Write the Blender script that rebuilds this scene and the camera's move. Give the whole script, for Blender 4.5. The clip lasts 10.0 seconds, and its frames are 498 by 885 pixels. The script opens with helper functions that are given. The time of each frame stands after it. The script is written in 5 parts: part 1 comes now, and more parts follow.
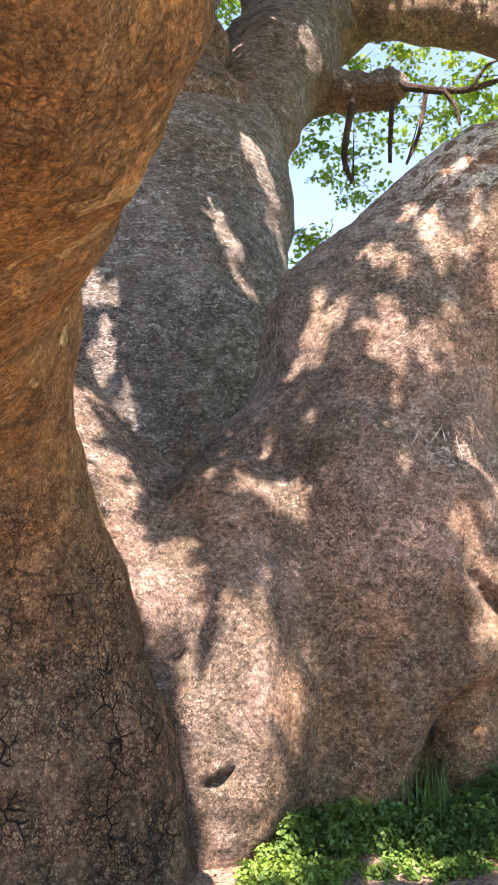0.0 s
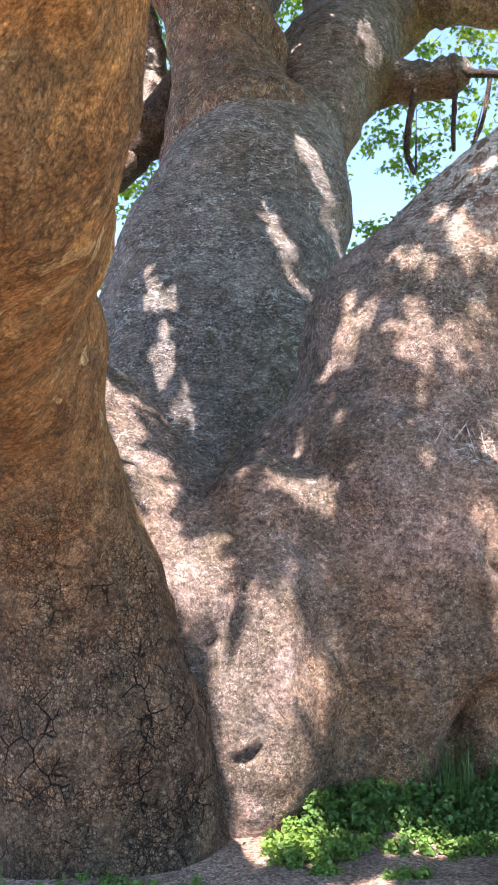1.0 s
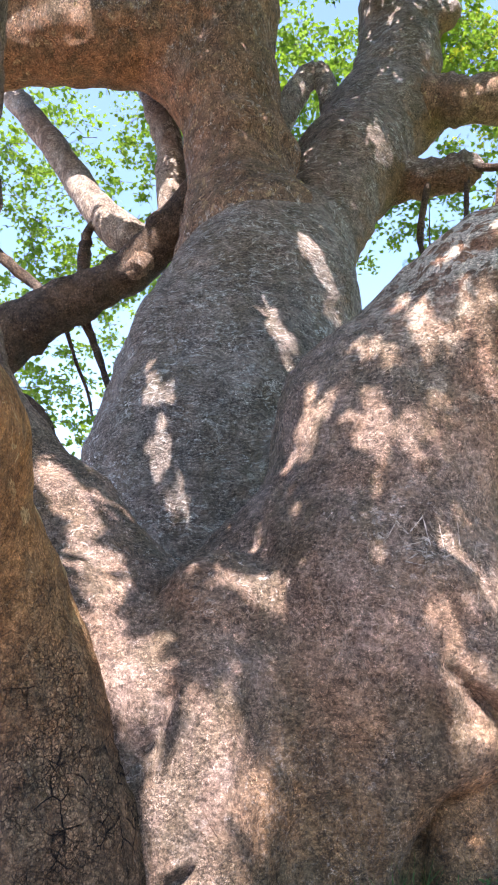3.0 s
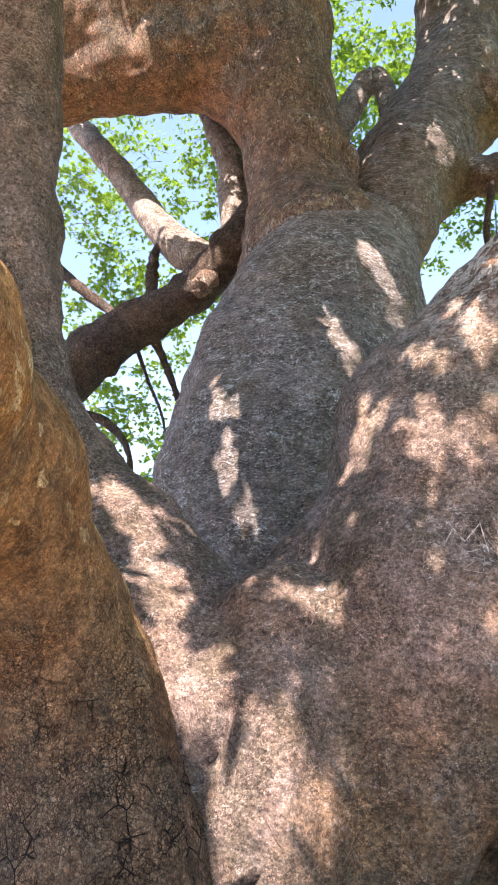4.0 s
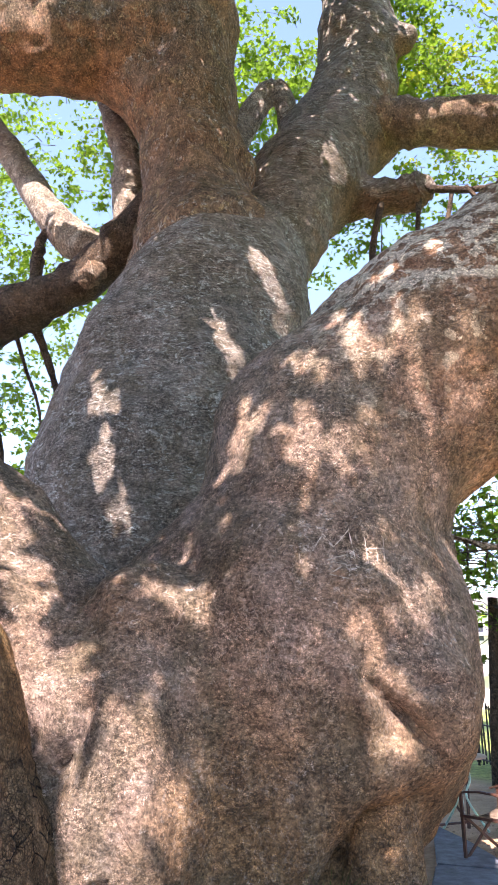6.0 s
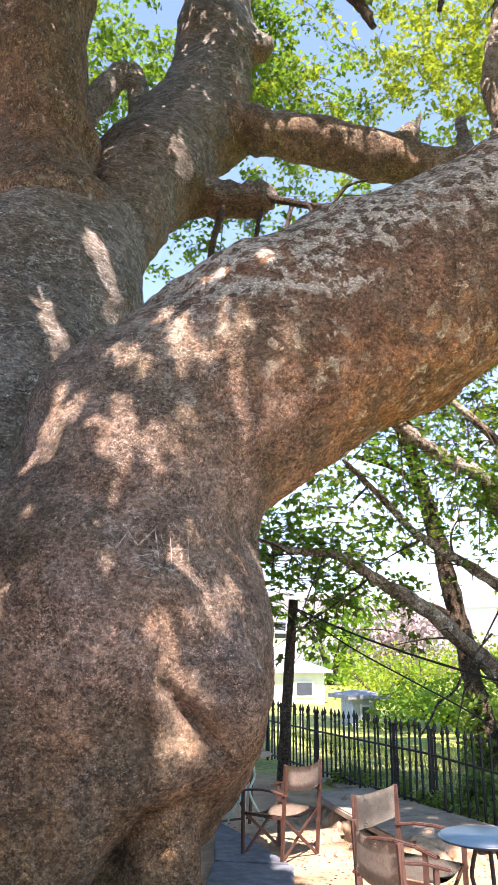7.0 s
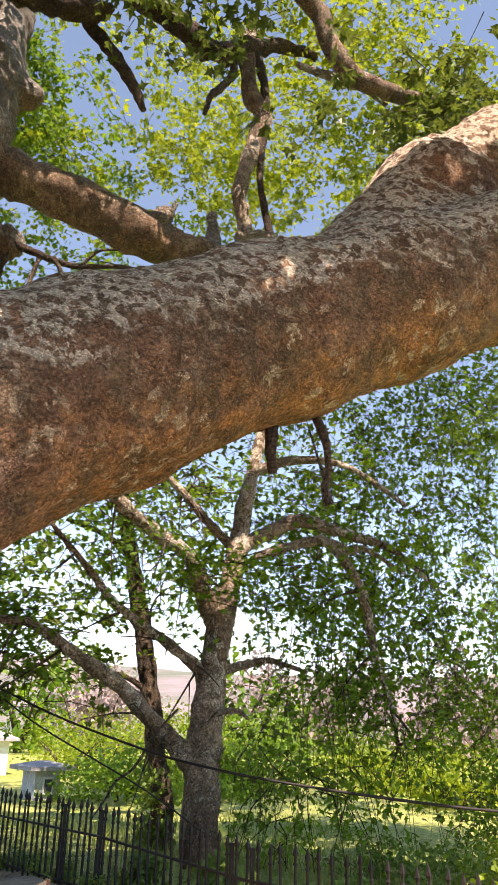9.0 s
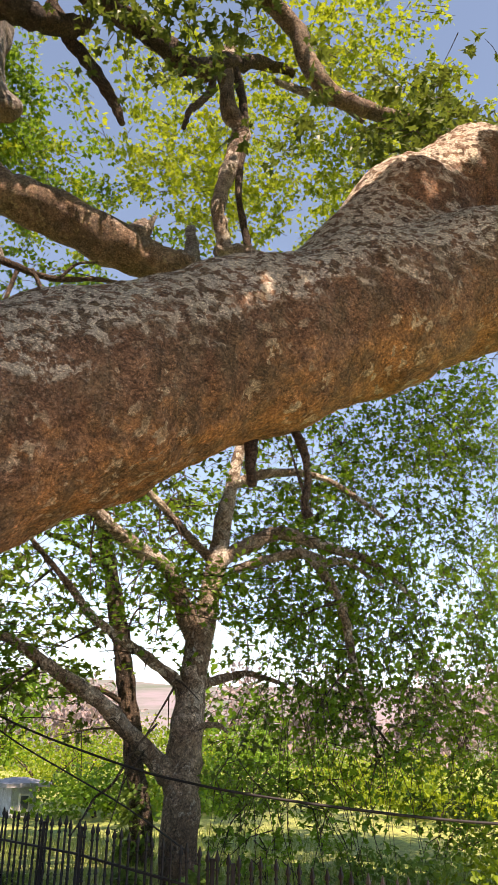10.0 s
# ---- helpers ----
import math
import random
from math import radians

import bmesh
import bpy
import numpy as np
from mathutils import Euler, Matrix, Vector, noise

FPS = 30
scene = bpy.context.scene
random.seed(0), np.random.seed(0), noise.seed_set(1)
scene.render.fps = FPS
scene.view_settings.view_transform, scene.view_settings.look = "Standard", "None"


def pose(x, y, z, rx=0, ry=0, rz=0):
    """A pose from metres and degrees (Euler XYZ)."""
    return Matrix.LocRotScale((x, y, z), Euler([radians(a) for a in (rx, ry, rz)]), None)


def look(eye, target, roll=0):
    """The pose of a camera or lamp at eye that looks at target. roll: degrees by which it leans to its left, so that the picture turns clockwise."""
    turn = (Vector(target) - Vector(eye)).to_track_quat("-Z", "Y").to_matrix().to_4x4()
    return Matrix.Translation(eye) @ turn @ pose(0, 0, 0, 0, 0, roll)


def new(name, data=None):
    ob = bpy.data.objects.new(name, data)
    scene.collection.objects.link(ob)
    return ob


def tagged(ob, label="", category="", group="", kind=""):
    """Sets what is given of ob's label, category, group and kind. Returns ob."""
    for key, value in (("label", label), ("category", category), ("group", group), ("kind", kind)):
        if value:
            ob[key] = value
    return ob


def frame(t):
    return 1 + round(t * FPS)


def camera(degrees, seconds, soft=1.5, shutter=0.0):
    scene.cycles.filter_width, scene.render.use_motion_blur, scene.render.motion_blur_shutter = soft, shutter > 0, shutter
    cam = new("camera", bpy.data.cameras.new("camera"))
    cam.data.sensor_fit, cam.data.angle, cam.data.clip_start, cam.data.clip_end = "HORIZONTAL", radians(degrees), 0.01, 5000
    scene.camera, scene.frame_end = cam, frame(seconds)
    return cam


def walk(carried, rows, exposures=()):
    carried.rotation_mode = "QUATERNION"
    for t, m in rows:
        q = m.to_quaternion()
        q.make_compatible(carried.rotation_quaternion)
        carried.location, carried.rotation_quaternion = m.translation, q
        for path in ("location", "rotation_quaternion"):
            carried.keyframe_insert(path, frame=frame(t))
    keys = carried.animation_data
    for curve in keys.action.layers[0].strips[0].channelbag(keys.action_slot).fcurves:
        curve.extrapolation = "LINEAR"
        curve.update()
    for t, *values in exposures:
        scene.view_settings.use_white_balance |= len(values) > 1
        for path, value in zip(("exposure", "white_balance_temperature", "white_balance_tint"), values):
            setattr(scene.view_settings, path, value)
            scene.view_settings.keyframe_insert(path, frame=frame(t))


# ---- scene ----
cam = camera(36.5, 10.0, 0.65)
PATH = [
    (0, (0.133, 0.075, 1.623), (0.072, 2.049, 1.938), -1.4),
    (0.5, (0.316, -0.096, 1.625), (0.132, 1.875, 1.911), -1.4),
    (1, (0.598, -0.231, 1.631), (0.299, 1.725, 1.928), -1.5),
    (1.5, (0.911, -0.307, 1.622), (0.604, 1.646, 1.925), -1.4),
    (2, (1.064, -0.2, 1.622), (0.744, 1.751, 1.924), -1.5),
    (2.5, (1.192, -0.038, 1.662), (0.883, 1.893, 2.084), -2.0),
    (3, (1.385, 0.013, 1.667), (0.945, 1.891, 2.197), -1.2),
    (3.2, (1.483, 0.004, 1.674), (0.968, 1.857, 2.224), -0.9),
    (4.3, (1.636, -0.019, 1.669), (0.979, 1.784, 2.232), -2.0),
    (4.5, (1.641, -0.023, 1.666), (0.995, 1.782, 2.236), -1.5),
    (5, (1.634, -0.015, 1.655), (1.048, 1.81, 2.223), -1.4),
    (5.2, (1.624, -0.018, 1.652), (1.067, 1.818, 2.219), -1.5),
    (6.3, (1.635, 0.071, 1.653), (1.435, 1.983, 2.205), -0.5),
    (6.5, (1.667, 0.085, 1.672), (1.577, 2.007, 2.218), -0.2),
    (7, (1.71, 0.107, 1.701), (1.824, 2.029, 2.242), 0.4),
    (7.5, (1.703, 0.098, 1.726), (2.053, 1.986, 2.286), 0.9),
    (8, (1.749, 0.085, 1.77), (2.317, 1.903, 2.379), 1.5),
    (8.5, (1.801, 0.021, 1.821), (2.505, 1.774, 2.478), 1.6),
    (9, (1.836, -0.022, 1.838), (2.619, 1.681, 2.535), 1.2),
    (9.5, (1.844, -0.053, 1.864), (2.665, 1.624, 2.582), 0.8),
    (10, (1.796, -0.057, 1.854), (2.627, 1.612, 2.579), 0.5),
]
walk(cam, [(t, look(eye, target, roll)) for t, eye, target, roll in PATH], [
    (0.0, 2.6, 8300, 17), (0.5, 2.63, 7450, 14), (1.0, 2.64, 6950, 13), (2.0, 2.64, 6800, 13), (2.5, 2.62, 6850, 13), (3.2, 2.6, 7350, 16), (4.5, 2.64, 7700, 17),
    (6.5, 2.52, 7800, 16), (7.5, 2.17, 7950, 15), (8.5, 1.88, 8700, 15), (9.0, 1.74, 9300, 16), (10.0, 1.6, 9800, 17)])

# ---- light ----
SUN = Vector((-0.03, -0.60, 0.95)).normalized()
world = bpy.data.worlds.new("sky")
scene.world = world
world.use_nodes = True
wn = world.node_tree
sky = wn.nodes.new("ShaderNodeTexSky")
sky.sky_type = "NISHITA"
sky.sun_disc = False
sky.sun_elevation = math.asin(SUN.z)
sky.sun_rotation = math.atan2(SUN.x, SUN.y)
sky.altitude = 2000
sky.air_density, sky.dust_density, sky.ozone_density = 0.8, 0.02, 2.4
wn.nodes["Background"].inputs["Strength"].default_value = 0.15
wn.links.new(sky.outputs["Color"], wn.nodes["Background"].inputs["Color"])
sun_data = bpy.data.lights.new("sun", "SUN")
sun_data.energy, sun_data.angle, sun_data.color = 3.7, radians(0.35), (1.0, 0.92, 0.99)
sun = new("sun", sun_data)
sun.matrix_world = look(SUN * 60, (0, 0, 0))


# ---- node helpers ----
class Mat:
    """A small wrapper round a node material."""

    def __init__(self, name, rough=0.8):
        self.m = bpy.data.materials.new(name)
        self.m.use_nodes = True
        self.t = self.m.node_tree
        self.b = self.t.nodes["Principled BSDF"]
        self.b.inputs["Roughness"].default_value = rough
        self.co = self.t.nodes.new("ShaderNodeTexCoord").outputs["Object"]

    def link(self, a, b):
        self.t.links.new(a, b)

    def put(self, sock, v):
        if isinstance(v, (int, float)):
            sock.default_value = v
        elif isinstance(v, tuple):
            sock.default_value = (*v, 1) if len(v) == 3 and sock.type == "RGBA" else v
        else:
            self.link(v, sock)

    def stretch(self, s, co=None):
        n = self.t.nodes.new("ShaderNodeMapping")
        self.link(co or self.co, n.inputs["Vector"])
        n.inputs["Scale"].default_value = s
        return n.outputs["Vector"]

    def noise(self, scale, detail=4, rough=0.55, co=None, distort=0.0):
        n = self.t.nodes.new("ShaderNodeTexNoise")
        self.link(co or self.co, n.inputs["Vector"])
        n.inputs["Scale"].default_value = scale
        n.inputs["Detail"].default_value = detail
        n.inputs["Roughness"].default_value = rough
        n.inputs["Distortion"].default_value = distort
        return n.outputs["Fac"]

    def warp(self, scale, amount, co=None):
        n = self.t.nodes.new("ShaderNodeTexNoise")
        self.link(co or self.co, n.inputs["Vector"])
        n.inputs["Scale"].default_value = scale
        m = self.t.nodes.new("ShaderNodeVectorMath")
        m.operation = "MULTIPLY_ADD"
        self.link(n.outputs["Color"], m.inputs[0])
        m.inputs[1].default_value = (amount,) * 3
        self.link(co or self.co, m.inputs[2])
        return m.outputs[0]

    def cells(self, scale, feature="F1", co=None):
        n = self.t.nodes.new("ShaderNodeTexVoronoi")
        n.feature = feature
        self.link(co or self.co, n.inputs["Vector"])
        n.inputs["Scale"].default_value = scale
        return n.outputs["Distance"]

    def cell_value(self, scale, co=None):
        n = self.t.nodes.new("ShaderNodeTexVoronoi")
        self.link(co or self.co, n.inputs["Vector"])
        n.inputs["Scale"].default_value = scale
        x = self.t.nodes.new("ShaderNodeSeparateXYZ")
        self.link(n.outputs["Color"], x.inputs[0])
        return x.outputs[0]

    def ramp(self, v, *stops):
        n = self.t.nodes.new("ShaderNodeValToRGB")
        e = n.color_ramp.elements
        while len(e) < len(stops):
            e.new(0.5)
        for k, (p, c) in zip(e, stops):
            k.position = p
            k.color = (c, c, c, 1) if isinstance(c, (int, float)) else (*c, 1)
        self.link(v, n.inputs["Fac"])
        return n.outputs["Color"]

    def mix(self, f, a, b, mode="MIX"):
        n = self.t.nodes.new("ShaderNodeMix")
        n.data_type, n.blend_type = "RGBA", mode
        self.put(n.inputs["Factor"], f)
        self.put(n.inputs["A"], a)
        self.put(n.inputs["B"], b)
        return n.outputs["Result"]

    def math(self, op, a, b=0.5):
        n = self.t.nodes.new("ShaderNodeMath")
        n.operation = op
        self.put(n.inputs[0], a)
        self.put(n.inputs[1], b)
        return n.outputs[0]

    def bump(self, v, strength=0.5, dist=0.01, under=None):
        n = self.t.nodes.new("ShaderNodeBump")
        n.inputs["Strength"].default_value = strength
        n.inputs["Distance"].default_value = dist
        self.link(v, n.inputs["Height"])
        if under is not None:
            self.link(under, n.inputs["Normal"])
        self.link(n.outputs["Normal"], self.b.inputs["Normal"])
        return n.outputs["Normal"]

    def color(self, c):
        self.put(self.b.inputs["Base Color"], c)

    def island(self):
        return self.t.nodes.new("ShaderNodeNewGeometry").outputs["Random Per Island"]

    def up(self):
        g = self.t.nodes.new("ShaderNodeNewGeometry").outputs["Normal"]
        s = self.t.nodes.new("ShaderNodeSeparateXYZ")
        self.link(g, s.inputs[0])
        return s.outputs["Z"]


def bark(name, main, second, tint, flake, lichen, flake_at=0.62, lichen_at=0.6, crack=0.5, cell=22.0, aniso=(1.0, 1.0, 1.0), top=False, relief=1.0, limb_tones=None, grain=1.0, low=None, under_tone=None, worm=0.0, fleck=13.0, stain=0.0):
    """Plane bark: stains in three tones, thin pale flakes, lichen flecks, small cracks, fine grain and pits."""
    m = Mat(name, 0.9)
    st = m.stretch(aniso)
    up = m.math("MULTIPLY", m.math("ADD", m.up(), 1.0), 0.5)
    big = m.ramp(m.noise(0.9, 6, 0.65), (0.42, 0), (0.58, 1))
    hue = m.ramp(m.noise(2.3, 7, 0.7, m.stretch((1.0, 1.2, 0.8))), (0.42, 0), (0.62, 1))
    c = m.mix(m.mix(1.0, hue, (0.7, 0.7, 0.7), "MULTIPLY"), m.mix(big, main, second), tint)
    if limb_tones:
        xyz = m.t.nodes.new("ShaderNodeSeparateXYZ")
        m.link(m.co, xyz.inputs[0])
        along = m.math("ADD", xyz.outputs[0], m.math("MULTIPLY", m.math("SUBTRACT", xyz.outputs[2], 3.2), 0.8))
        along = m.math("ADD", along, m.math("MULTIPLY", m.noise(1.4, 5, 0.6), 1.6))
        on_limb = m.ramp(m.math("DIVIDE", along, 10.0), (0.22, 0), (0.42, 1))
        # orange on down-facing limb bark paints in the warm light bounced off the ground
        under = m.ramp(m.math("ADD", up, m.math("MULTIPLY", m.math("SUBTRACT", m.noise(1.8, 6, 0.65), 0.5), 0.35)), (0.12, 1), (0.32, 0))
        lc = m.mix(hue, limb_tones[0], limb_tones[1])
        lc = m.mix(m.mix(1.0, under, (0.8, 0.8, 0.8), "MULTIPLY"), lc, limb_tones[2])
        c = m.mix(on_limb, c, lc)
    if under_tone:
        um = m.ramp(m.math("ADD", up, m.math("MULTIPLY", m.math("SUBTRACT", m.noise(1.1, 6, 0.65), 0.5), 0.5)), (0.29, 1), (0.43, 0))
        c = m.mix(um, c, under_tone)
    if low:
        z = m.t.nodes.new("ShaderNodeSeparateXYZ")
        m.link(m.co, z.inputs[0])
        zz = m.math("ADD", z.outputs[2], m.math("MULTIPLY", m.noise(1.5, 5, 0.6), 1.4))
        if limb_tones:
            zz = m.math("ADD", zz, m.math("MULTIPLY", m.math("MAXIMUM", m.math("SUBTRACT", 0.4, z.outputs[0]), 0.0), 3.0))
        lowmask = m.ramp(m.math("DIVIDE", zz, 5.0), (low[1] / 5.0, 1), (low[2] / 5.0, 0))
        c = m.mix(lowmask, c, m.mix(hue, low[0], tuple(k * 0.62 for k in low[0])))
    c = m.mix(1.0, c, m.ramp(m.noise(5.0, 8, 0.72, st), (0.38, 0.62), (0.62, 1.36)), "MULTIPLY")
    if stain:
        sm = m.ramp(m.noise(1.7, 8, 0.72, m.stretch((1.5, 1.5, 0.6))), (0.47, 0), (0.58, stain))
        c = m.mix(sm, c, (0.135, 0.115, 0.072))
    fl = m.ramp(m.noise(6.5, 4, 0.5, m.warp(5.0, 0.12)), (flake_at, 0), (flake_at + 0.012, 1))
    zone = m.ramp(m.noise(0.7, 4, 0.6, m.stretch((1.3, 1.1, 0.9))), (0.46, 0), (0.54, 1))
    fl = m.mix(1.0, fl, zone, "MULTIPLY")
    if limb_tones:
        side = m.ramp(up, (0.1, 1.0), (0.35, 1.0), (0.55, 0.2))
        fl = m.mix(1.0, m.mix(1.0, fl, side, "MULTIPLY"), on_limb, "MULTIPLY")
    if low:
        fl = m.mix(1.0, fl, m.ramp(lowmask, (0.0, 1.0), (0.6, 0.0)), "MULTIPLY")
    c = m.mix(fl, c, flake)
    li = m.ramp(m.noise(fleck, 8, 0.75, st, 0.8), (lichen_at, 0), (lichen_at + 0.025, 1))
    lz = m.ramp(m.noise(1.3, 5, 0.65), (0.42, 0.15), (0.56, 1))
    li = m.mix(1.0, li, lz, "MULTIPLY")
    if top:
        li = m.mix(1.0, li, m.ramp(up, (0.5, 0.2), (0.78, 1)), "MULTIPLY")
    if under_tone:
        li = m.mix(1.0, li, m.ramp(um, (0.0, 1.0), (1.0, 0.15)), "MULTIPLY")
    c = m.mix(li, c, lichen)
    if limb_tones:
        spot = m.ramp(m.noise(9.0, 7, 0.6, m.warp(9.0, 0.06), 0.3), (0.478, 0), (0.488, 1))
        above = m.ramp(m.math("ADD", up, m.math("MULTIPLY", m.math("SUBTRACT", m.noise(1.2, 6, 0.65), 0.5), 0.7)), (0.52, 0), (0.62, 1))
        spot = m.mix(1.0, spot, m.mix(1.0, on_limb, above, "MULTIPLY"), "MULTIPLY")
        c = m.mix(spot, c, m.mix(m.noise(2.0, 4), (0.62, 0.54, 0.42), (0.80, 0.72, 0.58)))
    if worm:
        line = m.ramp(m.noise(21.0, 3, 0.6, m.warp(9.0, 0.06)), (0.478, 0), (0.496, 1), (0.504, 1), (0.522, 0))
        wz = m.ramp(m.noise(1.7, 5, 0.7), (0.44, 0), (0.56, worm))
        c = m.mix(m.mix(1.0, line, wz, "MULTIPLY"), c, lichen)
    fine = m.noise(27.0, 7, 0.68, st)
    dust = m.noise(75.0, 6, 0.8)
    rich = m.ramp(m.noise(2.9, 6, 0.7), (0.38, 0.65 * grain), (0.62, grain))
    c = m.mix(1.0, c, m.mix(rich, (1, 1, 1), m.ramp(fine, (0.38, 0.34), (0.47, 0.88), (0.53, 1.08), (0.62, 1.75))), "MULTIPLY")
    c = m.mix(1.0, c, m.ramp(dust, (0.37, 0.5), (0.49, 0.97), (0.63, 1.5)), "MULTIPLY")
    c = m.mix(m.mix(1.0, m.ramp(m.noise(62.0, 5, 0.7), (0.63, 0), (0.66, 1)), (0.4, 0.4, 0.4), "MULTIPLY"), c, lichen)
    # scaly plates in two sizes, with dark joints
    bent = m.warp(cell * 2.2, 0.22 / cell, m.warp(cell * 0.5, 0.7 / cell, st))
    where = m.ramp(m.noise(2.2, 6, 0.7), (0.40, 0.22), (0.58, 0.62 + 0.25 * crack))
    if low and crack > 0.6:
        where = m.mix(1.0, where, m.ramp(lowmask, (0.0, 0.28), (1.0, 1.0)), "MULTIPLY")
    e1, r1 = m.cells(cell * 1.5, "DISTANCE_TO_EDGE", bent), m.cell_value(cell * 1.5, bent)
    small = m.stretch((1.15, 1.15, 0.85), bent)
    e2, r2 = m.cells(cell * 3.3, "DISTANCE_TO_EDGE", small), m.cell_value(cell * 3.3, small)
    l1, l2 = m.ramp(e1, (0.015, 0), (0.07 + 0.06 * crack, 1)), m.ramp(e2, (0.02, 0), (0.16, 1))
    c = m.mix(1.0, c, m.mix(where, (1, 1, 1), m.ramp(r1, (0.1, 0.76), (0.9, 1.26))), "MULTIPLY")
    c = m.mix(1.0, c, m.mix(where, (1, 1, 1), m.ramp(r2, (0.1, 0.70), (0.9, 1.36))), "MULTIPLY")
    c = m.mix(1.0, c, m.mix(where, (1, 1, 1), m.mix(l1, (0.08, 0.065, 0.055), (1.04, 1.04, 1.04))), "MULTIPLY")
    c = m.mix(1.0, c, m.mix(where, (1, 1, 1), m.mix(l2, (0.22, 0.20, 0.18), (1.12, 1.12, 1.12))), "MULTIPLY")
    if crack > 0.6:
        long = m.warp(3.0, 0.16, st)
        l3 = m.ramp(m.cells(cell * 0.36, "DISTANCE_TO_EDGE", long), (0.012, 0), (0.04, 1))
        some = m.ramp(m.noise(2.4, 4, 0.6), (0.50, 0), (0.56, 1))
        l3 = m.mix(m.mix(1.0, some, lowmask, "MULTIPLY") if low else some, (1, 1, 1), l3)
        c = m.mix(1.0, c, m.mix(l3, (0.06, 0.05, 0.045), (1, 1, 1)), "MULTIPLY")
    m.color(c)
    n = m.bump(m.noise(8.0, 8, 0.7, st), 1.0 * relief, 0.075)
    if crack > 0.6:
        n = m.bump(l3, 1.0, 0.03, n)
    n = m.bump(m.mix(where, (1, 1, 1), l1), 1.0 * relief, 0.3 / cell, n)
    n = m.bump(m.mix(0.5, r2, l2), 1.0 * relief, 0.14 / cell, n)
    n = m.bump(fine, 0.8 * relief, 0.02, n)
    m.bump(dust, 0.6 * relief, 0.005, n)
    m.b.inputs["Specular IOR Level"].default_value = 0.25
    return m.m


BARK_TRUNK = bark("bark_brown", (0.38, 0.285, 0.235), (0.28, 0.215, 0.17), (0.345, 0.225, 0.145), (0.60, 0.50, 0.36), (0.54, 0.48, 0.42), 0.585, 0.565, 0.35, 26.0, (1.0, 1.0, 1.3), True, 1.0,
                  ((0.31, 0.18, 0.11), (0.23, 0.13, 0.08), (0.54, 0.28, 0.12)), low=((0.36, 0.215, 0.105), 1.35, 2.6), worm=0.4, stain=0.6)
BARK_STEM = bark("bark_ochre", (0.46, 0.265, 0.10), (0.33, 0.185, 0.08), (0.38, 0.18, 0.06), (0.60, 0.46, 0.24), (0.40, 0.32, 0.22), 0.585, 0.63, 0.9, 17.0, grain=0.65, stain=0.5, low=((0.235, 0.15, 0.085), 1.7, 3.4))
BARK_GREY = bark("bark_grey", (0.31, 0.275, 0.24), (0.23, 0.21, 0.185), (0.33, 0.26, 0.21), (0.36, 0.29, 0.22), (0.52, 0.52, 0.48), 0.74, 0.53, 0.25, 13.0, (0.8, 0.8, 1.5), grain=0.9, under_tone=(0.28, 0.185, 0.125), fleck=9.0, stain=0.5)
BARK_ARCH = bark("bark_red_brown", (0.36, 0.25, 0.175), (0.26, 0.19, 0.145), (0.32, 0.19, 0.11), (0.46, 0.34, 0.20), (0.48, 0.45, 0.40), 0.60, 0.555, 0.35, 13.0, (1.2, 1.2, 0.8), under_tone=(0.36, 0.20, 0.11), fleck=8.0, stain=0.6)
BARK_LIMB = bark("bark_mottled", (0.35, 0.25, 0.175), (0.26, 0.195, 0.145), (0.32, 0.20, 0.12), (0.45, 0.36, 0.22), (0.50, 0.46, 0.39), 0.62, 0.53, 0.3, 13.0, (1, 1, 1), True, fleck=7.0, stain=0.5)
BARK_PALE = bark("bark_pale", (0.42, 0.38, 0.32), (0.29, 0.245, 0.20), (0.33, 0.25, 0.18), (0.58, 0.53, 0.44), (0.52, 0.51, 0.47), 0.55, 0.57, 0.2, 14.0)
BARK_FAR = bark("bark_far", (0.40, 0.33, 0.25), (0.19, 0.13, 0.09), (0.30, 0.23, 0.16), (0.60, 0.54, 0.44), (0.50, 0.47, 0.41), 0.50, 0.56, 0.2, 14.0, fleck=8.0, low=((0.19, 0.12, 0.085), 0.9, 2.2))
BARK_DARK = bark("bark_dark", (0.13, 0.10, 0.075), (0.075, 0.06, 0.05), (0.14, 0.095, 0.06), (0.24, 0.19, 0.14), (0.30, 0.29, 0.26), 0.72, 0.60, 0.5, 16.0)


def leaf_material(name, a, b, yellow, glow=0.5):
    m = Mat(name, 0.45)
    r = m.island()
    c = m.mix(m.ramp(r, (0.0, 0), (0.8, 0.6), (1.0, 1)), a, b)
    c = m.mix(m.ramp(m.noise(0.5, 3), (0.45, 0), (0.7, 0.7)), c, yellow)
    m.color(c)
    m.b.inputs["Specular IOR Level"].default_value = 0.3
    tr = m.t.nodes.new("ShaderNodeBsdfTranslucent")
    m.link(m.mix(0.5, c, yellow), tr.inputs["Color"])
    mx = m.t.nodes.new("ShaderNodeMixShader")
    mx.inputs["Fac"].default_value = glow
    m.link(m.b.outputs[0], mx.inputs[1])
    m.link(tr.outputs[0], mx.inputs[2])
    m.link(mx.outputs[0], m.t.nodes["Material Output"].inputs["Surface"])
    return m.m


